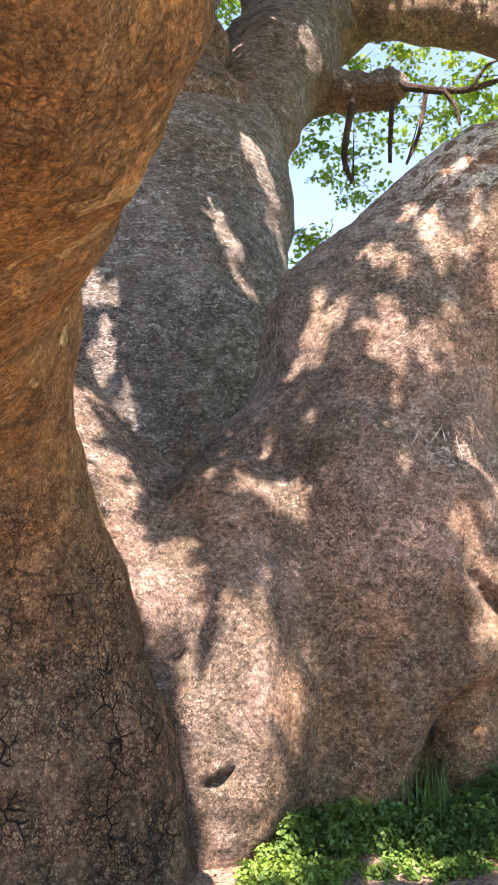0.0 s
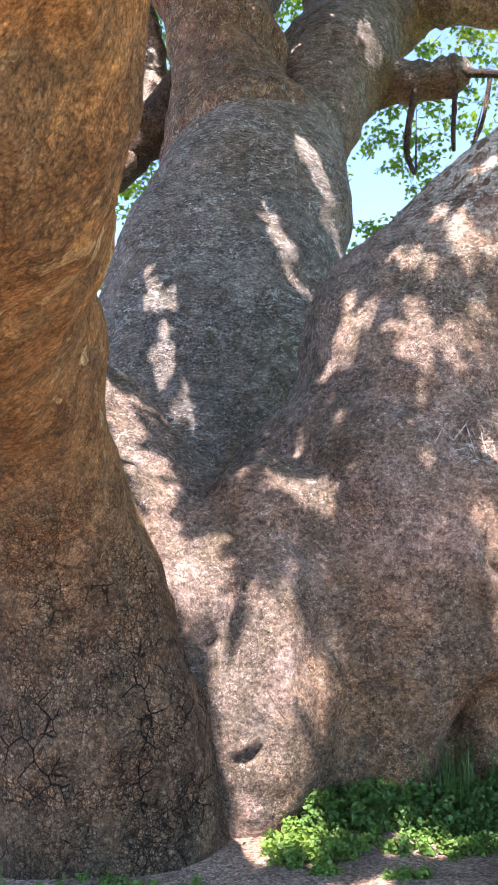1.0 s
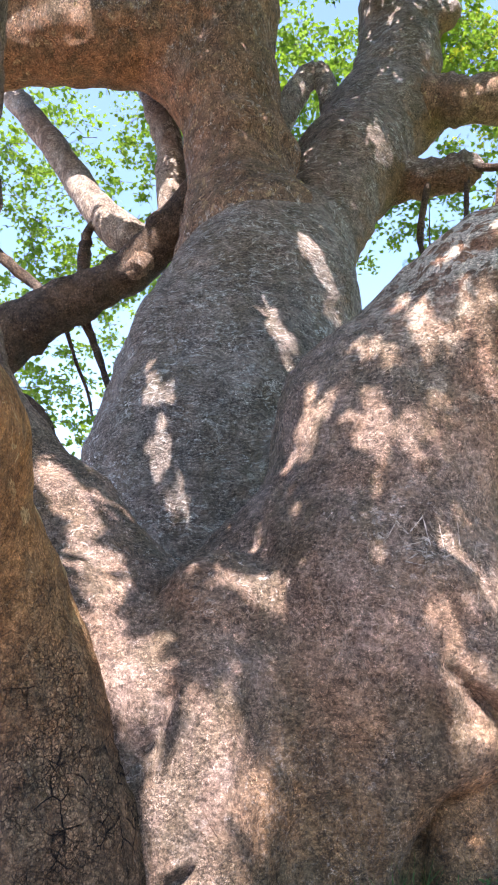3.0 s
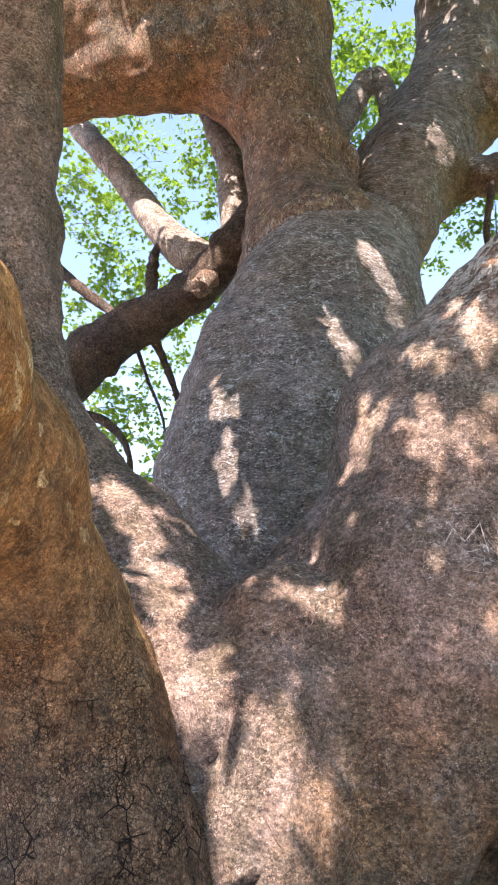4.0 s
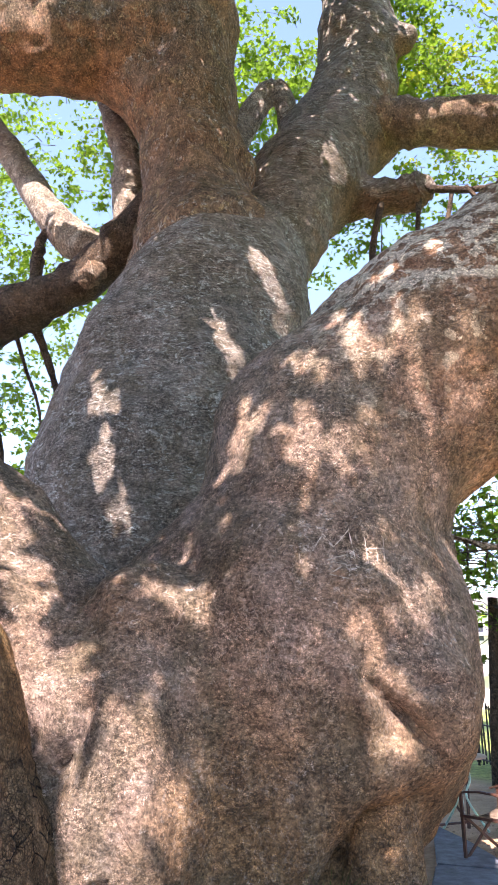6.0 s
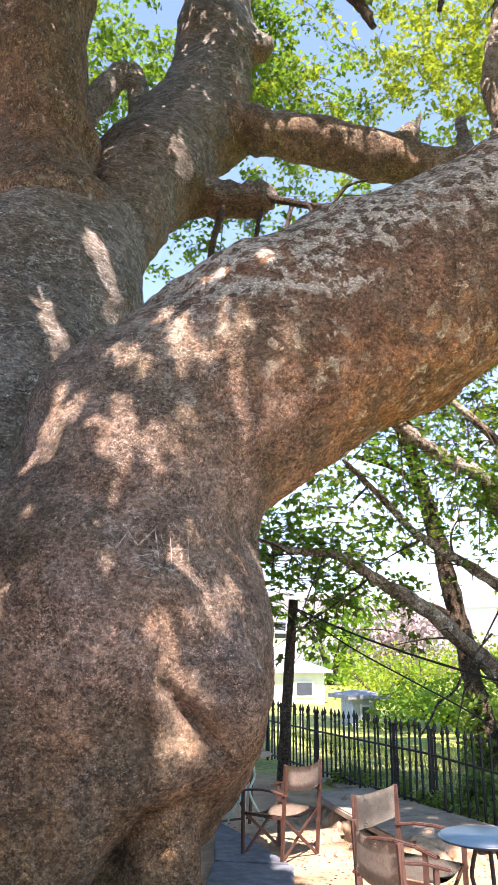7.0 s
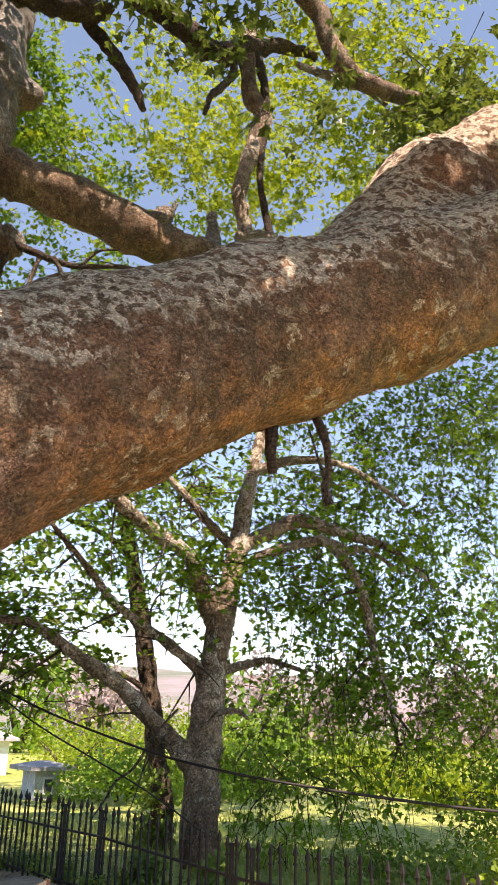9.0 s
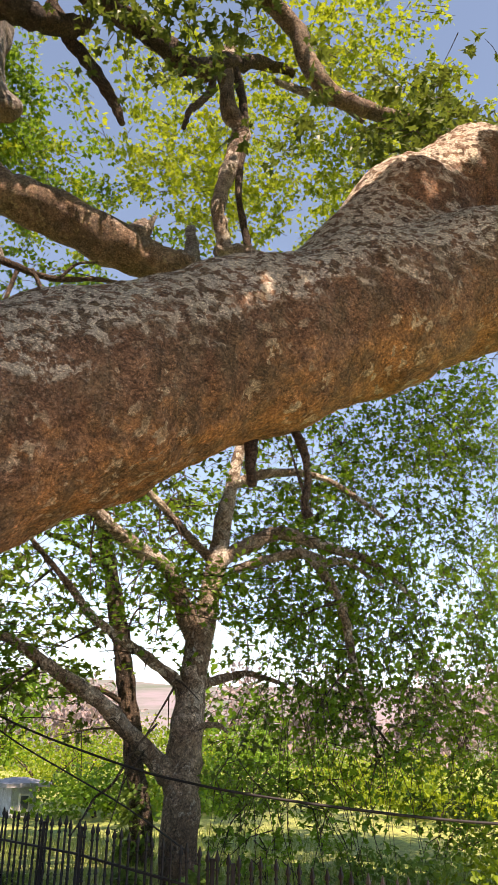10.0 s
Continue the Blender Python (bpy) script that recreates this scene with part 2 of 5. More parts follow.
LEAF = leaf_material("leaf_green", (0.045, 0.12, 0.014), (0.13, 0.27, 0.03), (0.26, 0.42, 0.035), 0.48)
# darker copy of the leaf green, with the crown's own shade in its colour
LEAF_SHADED = leaf_material("leaf_shaded_green", (0.045, 0.08, 0.018), (0.09, 0.14, 0.025), (0.15, 0.20, 0.03), 0.4)
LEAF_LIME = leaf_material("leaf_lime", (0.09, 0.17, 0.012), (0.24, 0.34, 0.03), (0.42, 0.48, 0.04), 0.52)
LEAF_WEED = leaf_material("leaf_weed", (0.035, 0.085, 0.022), (0.10, 0.20, 0.05), (0.17, 0.27, 0.055), 0.3)
LEAF_MEADOW = leaf_material("leaf_meadow", (0.15, 0.23, 0.045), (0.28, 0.34, 0.08), (0.36, 0.38, 0.10), 0.4)
LEAF_LOW = leaf_material("leaf_ground", (0.075, 0.16, 0.034), (0.16, 0.27, 0.055), (0.26, 0.35, 0.06), 0.3)


def plain(name, c, rough=0.6, metal=0.0, vary=0.35, scale=18.0, bump=0.15):
    m = Mat(name, rough)
    f = m.ramp(m.noise(scale, 5, 0.65), (0.3, 1 - vary), (0.7, 1 + vary))
    g = m.ramp(m.noise(scale * 0.12, 3, 0.6), (0.35, 1 - vary * 0.6), (0.65, 1 + vary * 0.4))
    m.color(m.mix(1.0, m.mix(1.0, c, f, "MULTIPLY"), g, "MULTIPLY"))
    m.b.inputs["Metallic"].default_value = metal
    if bump:
        m.bump(m.noise(scale * 3, 4), bump, 0.01)
    return m.m


# ---- mesh helpers ----
RNG = np.random.default_rng(7)


def mesh_from(name, verts, quads, smooth=True):
    """A mesh from arrays of corners and of equal-sided faces."""
    verts, quads = np.asarray(verts, np.float32), np.asarray(quads, np.int32)
    me = bpy.data.meshes.new(name)
    k = quads.shape[1]
    me.vertices.add(len(verts))
    me.vertices.foreach_set("co", verts.ravel())
    me.loops.add(quads.size)
    me.loops.foreach_set("vertex_index", quads.ravel())
    me.polygons.add(len(quads))
    me.polygons.foreach_set("loop_start", np.arange(0, quads.size, k, dtype=np.int32))
    me.polygons.foreach_set("use_smooth", np.full(len(quads), smooth))
    me.update(calc_edges=True)
    return me


def thing(name, label, category, group="", kind="", at=(0, 0, 0)):
    ob = new(name)
    ob.location = at
    return tagged(ob, label, category, group, kind)


def add(name, me, material, parent=None, label="", kind=""):
    if not me.materials:
        me.materials.append(material)
    ob = new(name, me)
    if parent is not None:
        ob.parent = parent
    return tagged(ob, label, kind=kind)


def part(name, bm, material, parent, label="", smooth=False):
    """Links a bmesh as one mesh object under a thing or a part."""
    me = bpy.data.meshes.new(name)
    bm.to_mesh(me)
    bm.free()
    if smooth:
        me.polygons.foreach_set("use_smooth", np.full(len(me.polygons), True))
    return add(name, me, material, parent, label)


TABLE = np.random.default_rng(3).random((32, 32, 32)).astype(np.float32)


def value_noise(p):
    i = np.floor(p).astype(np.int32)
    f = (p - i).astype(np.float32)
    f = f * f * (3 - 2 * f)
    out = 0
    for dx in (0, 1):
        for dy in (0, 1):
            for dz in (0, 1):
                w = (f[:, 0] if dx else 1 - f[:, 0]) * (f[:, 1] if dy else 1 - f[:, 1]) * (f[:, 2] if dz else 1 - f[:, 2])
                out = out + w * TABLE[(i[:, 0] + dx) % 32, (i[:, 1] + dy) % 32, (i[:, 2] + dz) % 32]
    return out * 2 - 1


def fbm(p, scale, octaves=3):
    p = np.asarray(p, np.float32) * scale
    return sum(value_noise(p * 2 ** o + 7.3 * o) * 0.5 ** o for o in range(octaves))


def cone(a, ra, b, rb, k=0.2, sub=False):
    return ("cone", np.array(a, np.float32), ra, np.array(b, np.float32), rb, k, sub)


def egg(c, r, k=0.25, sub=False):
    return ("egg", np.array(c, np.float32), np.array(r, np.float32), None, None, k, sub)


def chain(points, k=0.25):
    """Round cones along points (x, y, z, radius)."""
    return [cone(p[:3], p[3], q[:3], q[3], k) for p, q in zip(points, points[1:])]


def blend(prims, lo, hi, voxel, rough=((1.3, 0.05), (5.0, 0.02))):
    """A skin round smoothly blended bodies: corners and quads."""
    axes = [np.arange(l, h, voxel, dtype=np.float32) for l, h in zip(lo, hi)]
    field = np.full([len(a) for a in axes], 10.0, np.float32)
    for kind, a, ra, b, rb, k, sub in prims:
        if kind == "cone":
            low, high = np.minimum(a - ra, b - rb), np.maximum(a + ra, b + rb)
        else:
            low, high = a - ra, a + ra
        pad = k + 4 * voxel + 0.25
        sl = tuple(slice(max(0, int((l - pad - x[0]) / voxel)), max(0, int((h + pad - x[0]) / voxel) + 1)) for l, h, x in zip(low, high, axes))
        x, y, z = axes[0][sl[0]][:, None, None], axes[1][sl[1]][None, :, None], axes[2][sl[2]][None, None, :]
        if 0 in (x.size, y.size, z.size):
            continue
        if kind == "cone":
            d = b - a
            t = np.clip(((x - a[0]) * d[0] + (y - a[1]) * d[1] + (z - a[2]) * d[2]) / float(d @ d), 0, 1)
            dist = np.sqrt((x - a[0] - t * d[0]) ** 2 + (y - a[1] - t * d[1]) ** 2 + (z - a[2] - t * d[2]) ** 2) - (ra + t * (rb - ra))
        else:
            u = ((x - a[0]) / ra[0]) ** 2 + ((y - a[1]) / ra[1]) ** 2 + ((z - a[2]) / ra[2]) ** 2
            v = ((x - a[0]) / ra[0] ** 2) ** 2 + ((y - a[1]) / ra[1] ** 2) ** 2 + ((z - a[2]) / ra[2] ** 2) ** 2
            k0 = np.sqrt(u)
            dist = k0 * (k0 - 1) / np.maximum(np.sqrt(v), 1e-4)
        old = field[sl]
        if sub:
            h = np.clip(0.5 - 0.5 * (old + dist) / k, 0, 1)
            field[sl] = old * (1 - h) - dist * h + k * h * (1 - h)
        else:
            h = np.clip(0.5 + 0.5 * (old - dist) / k, 0, 1)
            field[sl] = old * (1 - h) + dist * h - k * h * (1 - h)
    near = np.argwhere(np.abs(field) < 4 * voxel + 0.1)
    p = near * voxel + np.array(lo, np.float32)
    for scale, amount in rough:
        field[tuple(near.T)] += amount * fbm(p, scale, 3)
    inside = field < 0
    corner = [(i, j, k) for i in (0, 1) for j in (0, 1) for k in (0, 1)]
    n = np.array(field.shape) - 1
    count = sum(inside[i:n[0] + i, j:n[1] + j, k:n[2] + k].astype(np.int8) for i, j, k in corner)
    cells = np.argwhere((count > 0) & (count < 8))
    total, hits = np.zeros((len(cells), 3), np.float32), np.zeros(len(cells), np.float32)
    for c in corner:
        for ax in range(3):
            if c[ax]:
                continue
            e = list(c)
            e[ax] = 1
            fa, fb = field[tuple((cells + c).T)], field[tuple((cells + e).T)]
            cross = (fa < 0) != (fb < 0)
            t = np.where(cross, fa / np.where(cross, fa - fb, 1), 0)
            q = np.tile(np.array(c, np.float32), (len(cells), 1))
            q[:, ax] = t
            total += q * cross[:, None]
            hits += cross
    verts = (cells + total / hits[:, None]) * voxel + np.array(lo, np.float32)
    index = np.full(n, -1, np.int32)
    index[tuple(cells.T)] = np.arange(len(cells))
    faces = []
    for ax in range(3):
        u, v = [(1, 2), (2, 0), (0, 1)][ax]
        s0, s1 = [slice(None)] * 3, [slice(None)] * 3
        s0[ax], s1[ax] = slice(0, -1), slice(1, None)
        flip = inside[tuple(s0)] != inside[tuple(s1)]
        at = np.argwhere(flip)
        at = at[(at[:, u] > 0) & (at[:, v] > 0) & (at[:, u] < n[u]) & (at[:, v] < n[v])]
        du, dv = np.zeros(3, int), np.zeros(3, int)
        du[u], dv[v] = 1, 1
        q = np.stack([index[tuple((at - du - dv).T)], index[tuple((at - dv).T)], index[tuple(at.T)], index[tuple((at - du).T)]], 1)
        back = ~inside[tuple(at.T)]
        q[back] = q[back][:, ::-1]
        faces.append(q[(q >= 0).all(1)])
    return verts, np.concatenate(faces)


def tube(points, sides=10, rough=0.06, steps=5, cap=True):
    """A tapered, slightly uneven tube through points (x, y, z, radius): corners and quads."""
    pts = np.array(points, np.float32)
    n = len(pts)
    tt = np.linspace(0, n - 1, (n - 1) * steps + 1)
    out = []
    for t in tt:
        i = min(int(t), n - 2)
        f = t - i
        p0, p1, p2, p3 = pts[max(i - 1, 0)], pts[i], pts[i + 1], pts[min(i + 2, n - 1)]
        out.append(0.5 * (2 * p1 + (p2 - p0) * f + (2 * p0 - 5 * p1 + 4 * p2 - p3) * f * f + (3 * p1 - p0 - 3 * p2 + p3) * f ** 3))
    path = np.array(out, np.float32)
    way = np.gradient(path[:, :3], axis=0)
    way /= np.linalg.norm(way, axis=1, keepdims=True) + 1e-9
    ref = np.array([0.31, 0.22, 0.93], np.float32) if abs(way[0][2]) < 0.8 else np.array([0.9, 0.4, 0.1], np.float32)
    side = np.cross(way, ref)
    side /= np.linalg.norm(side, axis=1, keepdims=True) + 1e-9
    other = np.cross(way, side)
    ang = np.arange(sides) * 2 * np.pi / sides
    ring = side[:, None] * np.cos(ang)[None, :, None] + other[:, None] * np.sin(ang)[None, :, None]
    rad = np.maximum(path[:, 3], 0.002)[:, None, None]
    v = path[:, None, :3] + ring * rad
    if rough:
        v = v + ring * rad * rough * fbm((v / np.maximum(rad, 0.02) * 0.9).reshape(-1, 3), 1.0, 2).reshape(len(path), sides, 1) * 2
    m = len(path)
    i = np.arange((m - 1) * sides)
    r, c = i // sides, i % sides
    q = np.stack([r * sides + c, r * sides + (c + 1) % sides, (r + 1) * sides + (c + 1) % sides, (r + 1) * sides + c], 1)
    v = v.reshape(-1, 3)
    if cap:
        a, b = len(v), len(v) + 1
        v = np.concatenate([v, path[:1, :3], path[-1:, :3]])
        k = np.arange(0, sides, 2)
        q = np.concatenate([q, np.stack([np.full(len(k), a), (k + 2) % sides, k + 1, k], 1),
                            np.stack([np.full(len(k), b), (m - 1) * sides + k, (m - 1) * sides + k + 1, (m - 1) * sides + (k + 2) % sides], 1)])
    return v, q


def joined(pieces):
    vs, qs, n = [], [], 0
    for v, q in pieces:
        vs.append(v)
        qs.append(q + n)
        n += len(v)
    return np.concatenate(vs), np.concatenate(qs)


def limb(name, points, material, parent, sides=14, rough=0.05, label="", steps=5):
    return add(name, mesh_from(name, *tube(points, sides, rough, steps)), material, parent, label)


# A five-lobed plane leaf, folded a little along its midrib: a rim of ten corners round the stalk's end.
LOBES = [(0.0, 0.0, 0.0), (0.30, 0.0, 0.03), (0.22, 0.20, 0.06), (0.54, 0.36, 0.01), (0.20, 0.52, 0.05), (0.0, 1.0, -0.06)]
LEAF_V = np.array(LOBES + [(-x, y, z) for x, y, z in LOBES[-2:0:-1]] + [(0.0, 0.32, -0.02)], np.float32)
LEAF_F = np.array([(10, i, (i + 1) % 10) for i in range(10)], np.int32)
SMALL_V = np.array([(0, 0, 0), (0.42, 0.2, 0.05), (0.22, 0.5, 0.02), (0, 1, -0.05), (-0.22, 0.5, 0.02), (-0.42, 0.2, 0.05)], np.float32)
SMALL_F = np.array([(0, 1, 2), (0, 2, 3), (0, 3, 4), (0, 4, 5)], np.int32)


def leaves(places, size, tilt=0.9, small=False, rng=RNG):
    """Leaves at places, each turned at random, hanging more or less flat: corners and triangles."""
    n = len(places)
    base, tri = (SMALL_V, SMALL_F) if small else (LEAF_V, LEAF_F)
    yaw = rng.random(n) * 2 * np.pi
    pit = -0.35 + rng.normal(0, tilt * 0.6, n)
    rol = rng.normal(0, tilt * 0.7, n)
    cy, sy, cp, sp, cr, sr = np.cos(yaw), np.sin(yaw), np.cos(pit), np.sin(pit), np.cos(rol), np.sin(rol)
    one, zero = np.ones(n), np.zeros(n)
    rz = np.array([[cy, -sy, zero], [sy, cy, zero], [zero, zero, one]]).transpose(2, 0, 1)
    rx = np.array([[one, zero, zero], [zero, cp, -sp], [zero, sp, cp]]).transpose(2, 0, 1)
    ry = np.array([[cr, zero, sr], [zero, one, zero], [-sr, zero, cr]]).transpose(2, 0, 1)
    rot = rz @ rx @ ry
    s = size * (0.6 + 0.7 * rng.random(n))
    v = np.einsum("nij,kj->nki", rot, base) * s[:, None, None] + places[:, None, :]
    f = tri[None] + (np.arange(n) * len(base))[:, None, None]
    return v.reshape(-1, 3).astype(np.float32), f.reshape(-1, 3)


# ---- ground ----
def ground_height(x, y):
    """Trodden soil round the tree, a little lower than the paved terrace; beyond the fence the meadow falls and a hill rises far off."""
    def step(a, b, v):
        t = np.clip((v - a) / (b - a), 0, 1)
        return t * t * (3 - 2 * t)
    terrace = step(1.2, 1.75, x) * step(-3.0, 0.0, y)
    z = -0.17 * (1 - terrace) - 0.012 * terrace
    near = 1 - step(14, 30, np.hypot(x, y - 4))
    p = np.stack([x.ravel(), y.ravel(), np.zeros(x.size)], 1)
    z = z + (0.03 * fbm(p, 1.7, 3) * (1 - 0.8 * terrace.ravel())).reshape(x.shape) * near
    far = step(16, 60, np.hypot(x - 2, y))
    z = z + far * (0.5 * fbm(p, 0.05, 3)).reshape(x.shape)
    z = z - 0.6 * step(9, 16, x * 0.8 + y * 0.45) 
    hill = step(90, 420, np.hypot(x, y))
    return z + hill * (24 + 14 * fbm(p, 0.006, 2).reshape(x.shape)) - 16 * step(500, 2500, np.hypot(x, y))


def ground_mesh():
    def axis(c):
        s = np.concatenate([np.linspace(0, 7, 66), 7 + np.geomspace(0.1, 2600, 46)])
        return c + np.concatenate([-s[:0:-1], s])
    gx, gy = axis(2.0), axis(4.5)
    x, y = np.meshgrid(gx, gy, indexing="ij")
    v = np.stack([x, y, ground_height(x, y)], -1).reshape(-1, 3)
    i, j = np.meshgrid(np.arange(len(gx) - 1), np.arange(len(gy) - 1), indexing="ij")
    a = (i * len(gy) + j).ravel()
    return mesh_from("ground", v, np.stack([a, a + len(gy), a + len(gy) + 1, a + 1], 1))


def ground_material():
    m = Mat("soil_and_grass", 0.95)
    xyz = m.t.nodes.new("ShaderNodeSeparateXYZ")
    m.link(m.co, xyz.inputs[0])
    soil = m.mix(m.ramp(m.noise(3.0, 6, 0.7), (0.35, 0), (0.65, 1)), (0.19, 0.125, 0.09), (0.40, 0.275, 0.20))
    soil = m.mix(1.0, soil, m.ramp(m.noise(60, 5, 0.8), (0.36, 0.3), (0.5, 0.95), (0.64, 1.7)), "MULTIPLY")
    soil = m.mix(1.0, soil, m.ramp(m.cell_value(55, m.warp(20.0, 0.02)), (0.1, 0.6), (0.9, 1.4)), "MULTIPLY")
    pave = m.mix(m.ramp(m.noise(1.6, 5, 0.65), (0.4, 0), (0.6, 1)), (0.48, 0.33, 0.21), (0.30, 0.19, 0.115))
    pave = m.mix(1.0, pave, m.ramp(m.noise(40, 4, 0.8), (0.3, 0.7), (0.7, 1.25)), "MULTIPLY")
    xs = m.math("ADD", xyz.outputs[0], m.math("MULTIPLY", m.noise(1.4, 3), 1.2))
    c = m.mix(m.ramp(m.math("DIVIDE", xs, 10.0), (0.17, 0), (0.22, 1)), soil, pave)
    grass = m.mix(m.ramp(m.noise(0.35, 5, 0.65), (0.35, 0), (0.65, 1)), (0.19, 0.26, 0.05), (0.36, 0.37, 0.11))
    grass = m.mix(1.0, grass, m.ramp(m.noise(9, 8, 0.85), (0.36, 0.35), (0.64, 1.5)), "MULTIPLY")
    line = m.math("ADD", m.math("MULTIPLY", xyz.outputs[0], 0.86), m.math("MULTIPLY", xyz.outputs[1], 0.51))
    line = m.math("ADD", line, m.math("MULTIPLY", m.noise(1.2, 3), 0.8))
    c = m.mix(m.ramp(m.math("DIVIDE", line, 20.0), (0.43, 0), (0.455, 1)), c, grass)
    far = m.t.nodes.new("ShaderNodeVectorMath")
    far.operation = "LENGTH"
    m.link(m.co, far.inputs[0])
    hills = m.mix(m.ramp(m.noise(0.03, 5, 0.7), (0.4, 0), (0.6, 1)), (0.10, 0.13, 0.09), (0.22, 0.19, 0.20))
    c = m.mix(m.ramp(m.math("DIVIDE", far.outputs["Value"], 200.0), (0.35, 0), (0.6, 1)), c, hills)
    m.color(c)
    m.bump(m.noise(14, 6, 0.7), 0.7, 0.05)
    return m.m


ground = add("ground", ground_mesh(), ground_material())
tagged(ground, "brown trodden soil, sunlit paved terrace and green meadow", "ground", kind="structure")

# ---- the old plane tree ----
plane_tree = thing("plane_tree", "huge old plane tree with fused trunks, mottled bark and heavy limbs", "tree", at=(0.5, 6.3, -0.2))


def of_tree(ob):
    """Keeps a part modelled in place where it is under its moved parent."""
    ob.matrix_parent_inverse = Matrix.Translation(-Vector(ob.parent.location))
    return ob


BULGE = [
    egg((0.95, 6.60, 1.65), (1.36, 1.36, 1.62), 0.3),
    egg((1.08, 6.72, 3.05), (1.0, 1.05, 1.25), 0.35),
    egg((-0.05, 6.25, 1.30), (0.92, 1.05, 1.0), 0.25),
    cone((-0.45, 6.25, 1.75), 0.58, (0.62, 6.55, 2.65), 0.80, 0.18),
    *chain([(1.25, 6.85, 3.55, 1.12), (2.25, 7.0, 4.4, 1.1), (3.4, 7.1, 5.08, 1.08), (5.4, 7.1, 6.2, 1.03), (7.0, 6.95, 6.95, 1.0), (8.6, 6.75, 7.8, 0.98), (10.6, 6.5, 8.8, 0.95)], 0.3),
    *chain([(6.4, 7.45, 7.1, 0.7), (8.2, 7.45, 9.4, 0.78), (9.6, 7.35, 10.55, 0.75), (11.2, 7.2, 11.0, 0.75)], 0.35),
    *chain([(-0.45, 5.95, 0.6, 0.6), (-0.72, 5.95, 1.5, 0.58), (-1.16, 5.97, 2.02, 0.58), (-1.76, 6.0, 2.64, 0.60), (-2.53, 6.1, 3.35, 0.62), (-3.2, 6.1, 4.4, 0.62), (-3.36, 6.0, 6.5, 0.62), (-3.38, 6.0, 9.5, 0.6)], 0.2),
    *chain([(-0.70, 5.55, 0.1, 0.6), (-0.78, 5.48, 1.3, 0.5), (-1.3, 5.5, 1.95, 0.48)], 0.15),
    cone((0.3, 6.4, 0.6), 0.9, (0.3, 6.5, -0.4), 0.95, 0.3),
    egg((1.78, 5.84, 1.33), (0.42, 0.36, 0.42), 0.22),
    # folds, pits and knot holes
    cone((0.32, 6.1, 1.1), 0.80, (0.34, 6.12, -0.4), 0.78, 0.15),
    egg((1.52, 5.42, 0.22), (0.62, 0.52, 0.60), 0.10, True),
    egg((1.14, 5.35, 0.15), (0.20, 0.55, 0.44), 0.06, True),
    *chain([(0.70, 5.52, -0.2, 0.22), (0.78, 5.53, 0.2, 0.24), (0.90, 5.55, 0.5, 0.25), (1.04, 5.56, 0.74, 0.25), (1.2, 5.54, 0.91, 0.24), (1.46, 5.62, 1.0, 0.24), (1.74, 5.76, 1.06, 0.24)], 0.12),
    cone((1.46, 5.92, 0.85), 0.25, (1.46, 5.82, -0.4), 0.30, 0.05),
    *chain([(-0.20, 5.62, 2.0, 0.40), (-0.22, 5.48, 1.3, 0.50), (-0.22, 5.36, 0.6, 0.52), (-0.20, 5.30, 0.28, 0.46), (-0.30, 5.22, 0.0, 0.36)], 0.2),
    egg((-0.55, 5.22, 1.28), (0.24, 0.24, 0.32), 0.12),
    egg((0.57, 5.62, 3.42), (0.035, 0.12, 0.05), 0.05, True),
    egg((0.48, 5.66, 3.46), (0.03, 0.12, 0.035), 0.04, True),
    egg((0.50, 5.62, 3.30), (0.03, 0.12, 0.05), 0.04, True),
]


def press(verts, paths, back, top):
    """Creases (depth > 0) and ridges (depth < 0) pressed into a trunk's front, as (depth, width, x-z path)."""
    x, z = verts[:, 0], verts[:, 2]
    front = (verts[:, 1] < back) & (z < top)
    wobble = 0.03 * fbm(verts * (1, 0.2, 1), 6.0, 2)
    for depth, width, path in paths:
        near = np.full(len(verts), 9.0, np.float32)
        taper = np.ones(len(verts), np.float32)
        n = len(path) - 1
        for i, ((x0, z0), (x1, z1)) in enumerate(zip(path, path[1:])):
            L2 = (x1 - x0) ** 2 + (z1 - z0) ** 2
            t = np.clip(((x - x0) * (x1 - x0) + (z - z0) * (z1 - z0)) / L2, 0, 1)
            d = np.hypot(x - x0 - t * (x1 - x0), z - z0 - t * (z1 - z0))
            closer = d < near
            along = (i + t) / n
            taper = np.where(closer, np.sin(np.pi * np.clip(0.08 + 0.84 * along, 0, 1)), taper)
            near = np.where(closer, d, near)
        near = np.abs(near + wobble * np.exp(-near * 8))
        fall = np.exp(-near / width) if depth > 0 else np.exp(-(near / width) ** 2)
        verts[:, 1] += np.where(front, depth * fall * taper, 0)
    return verts


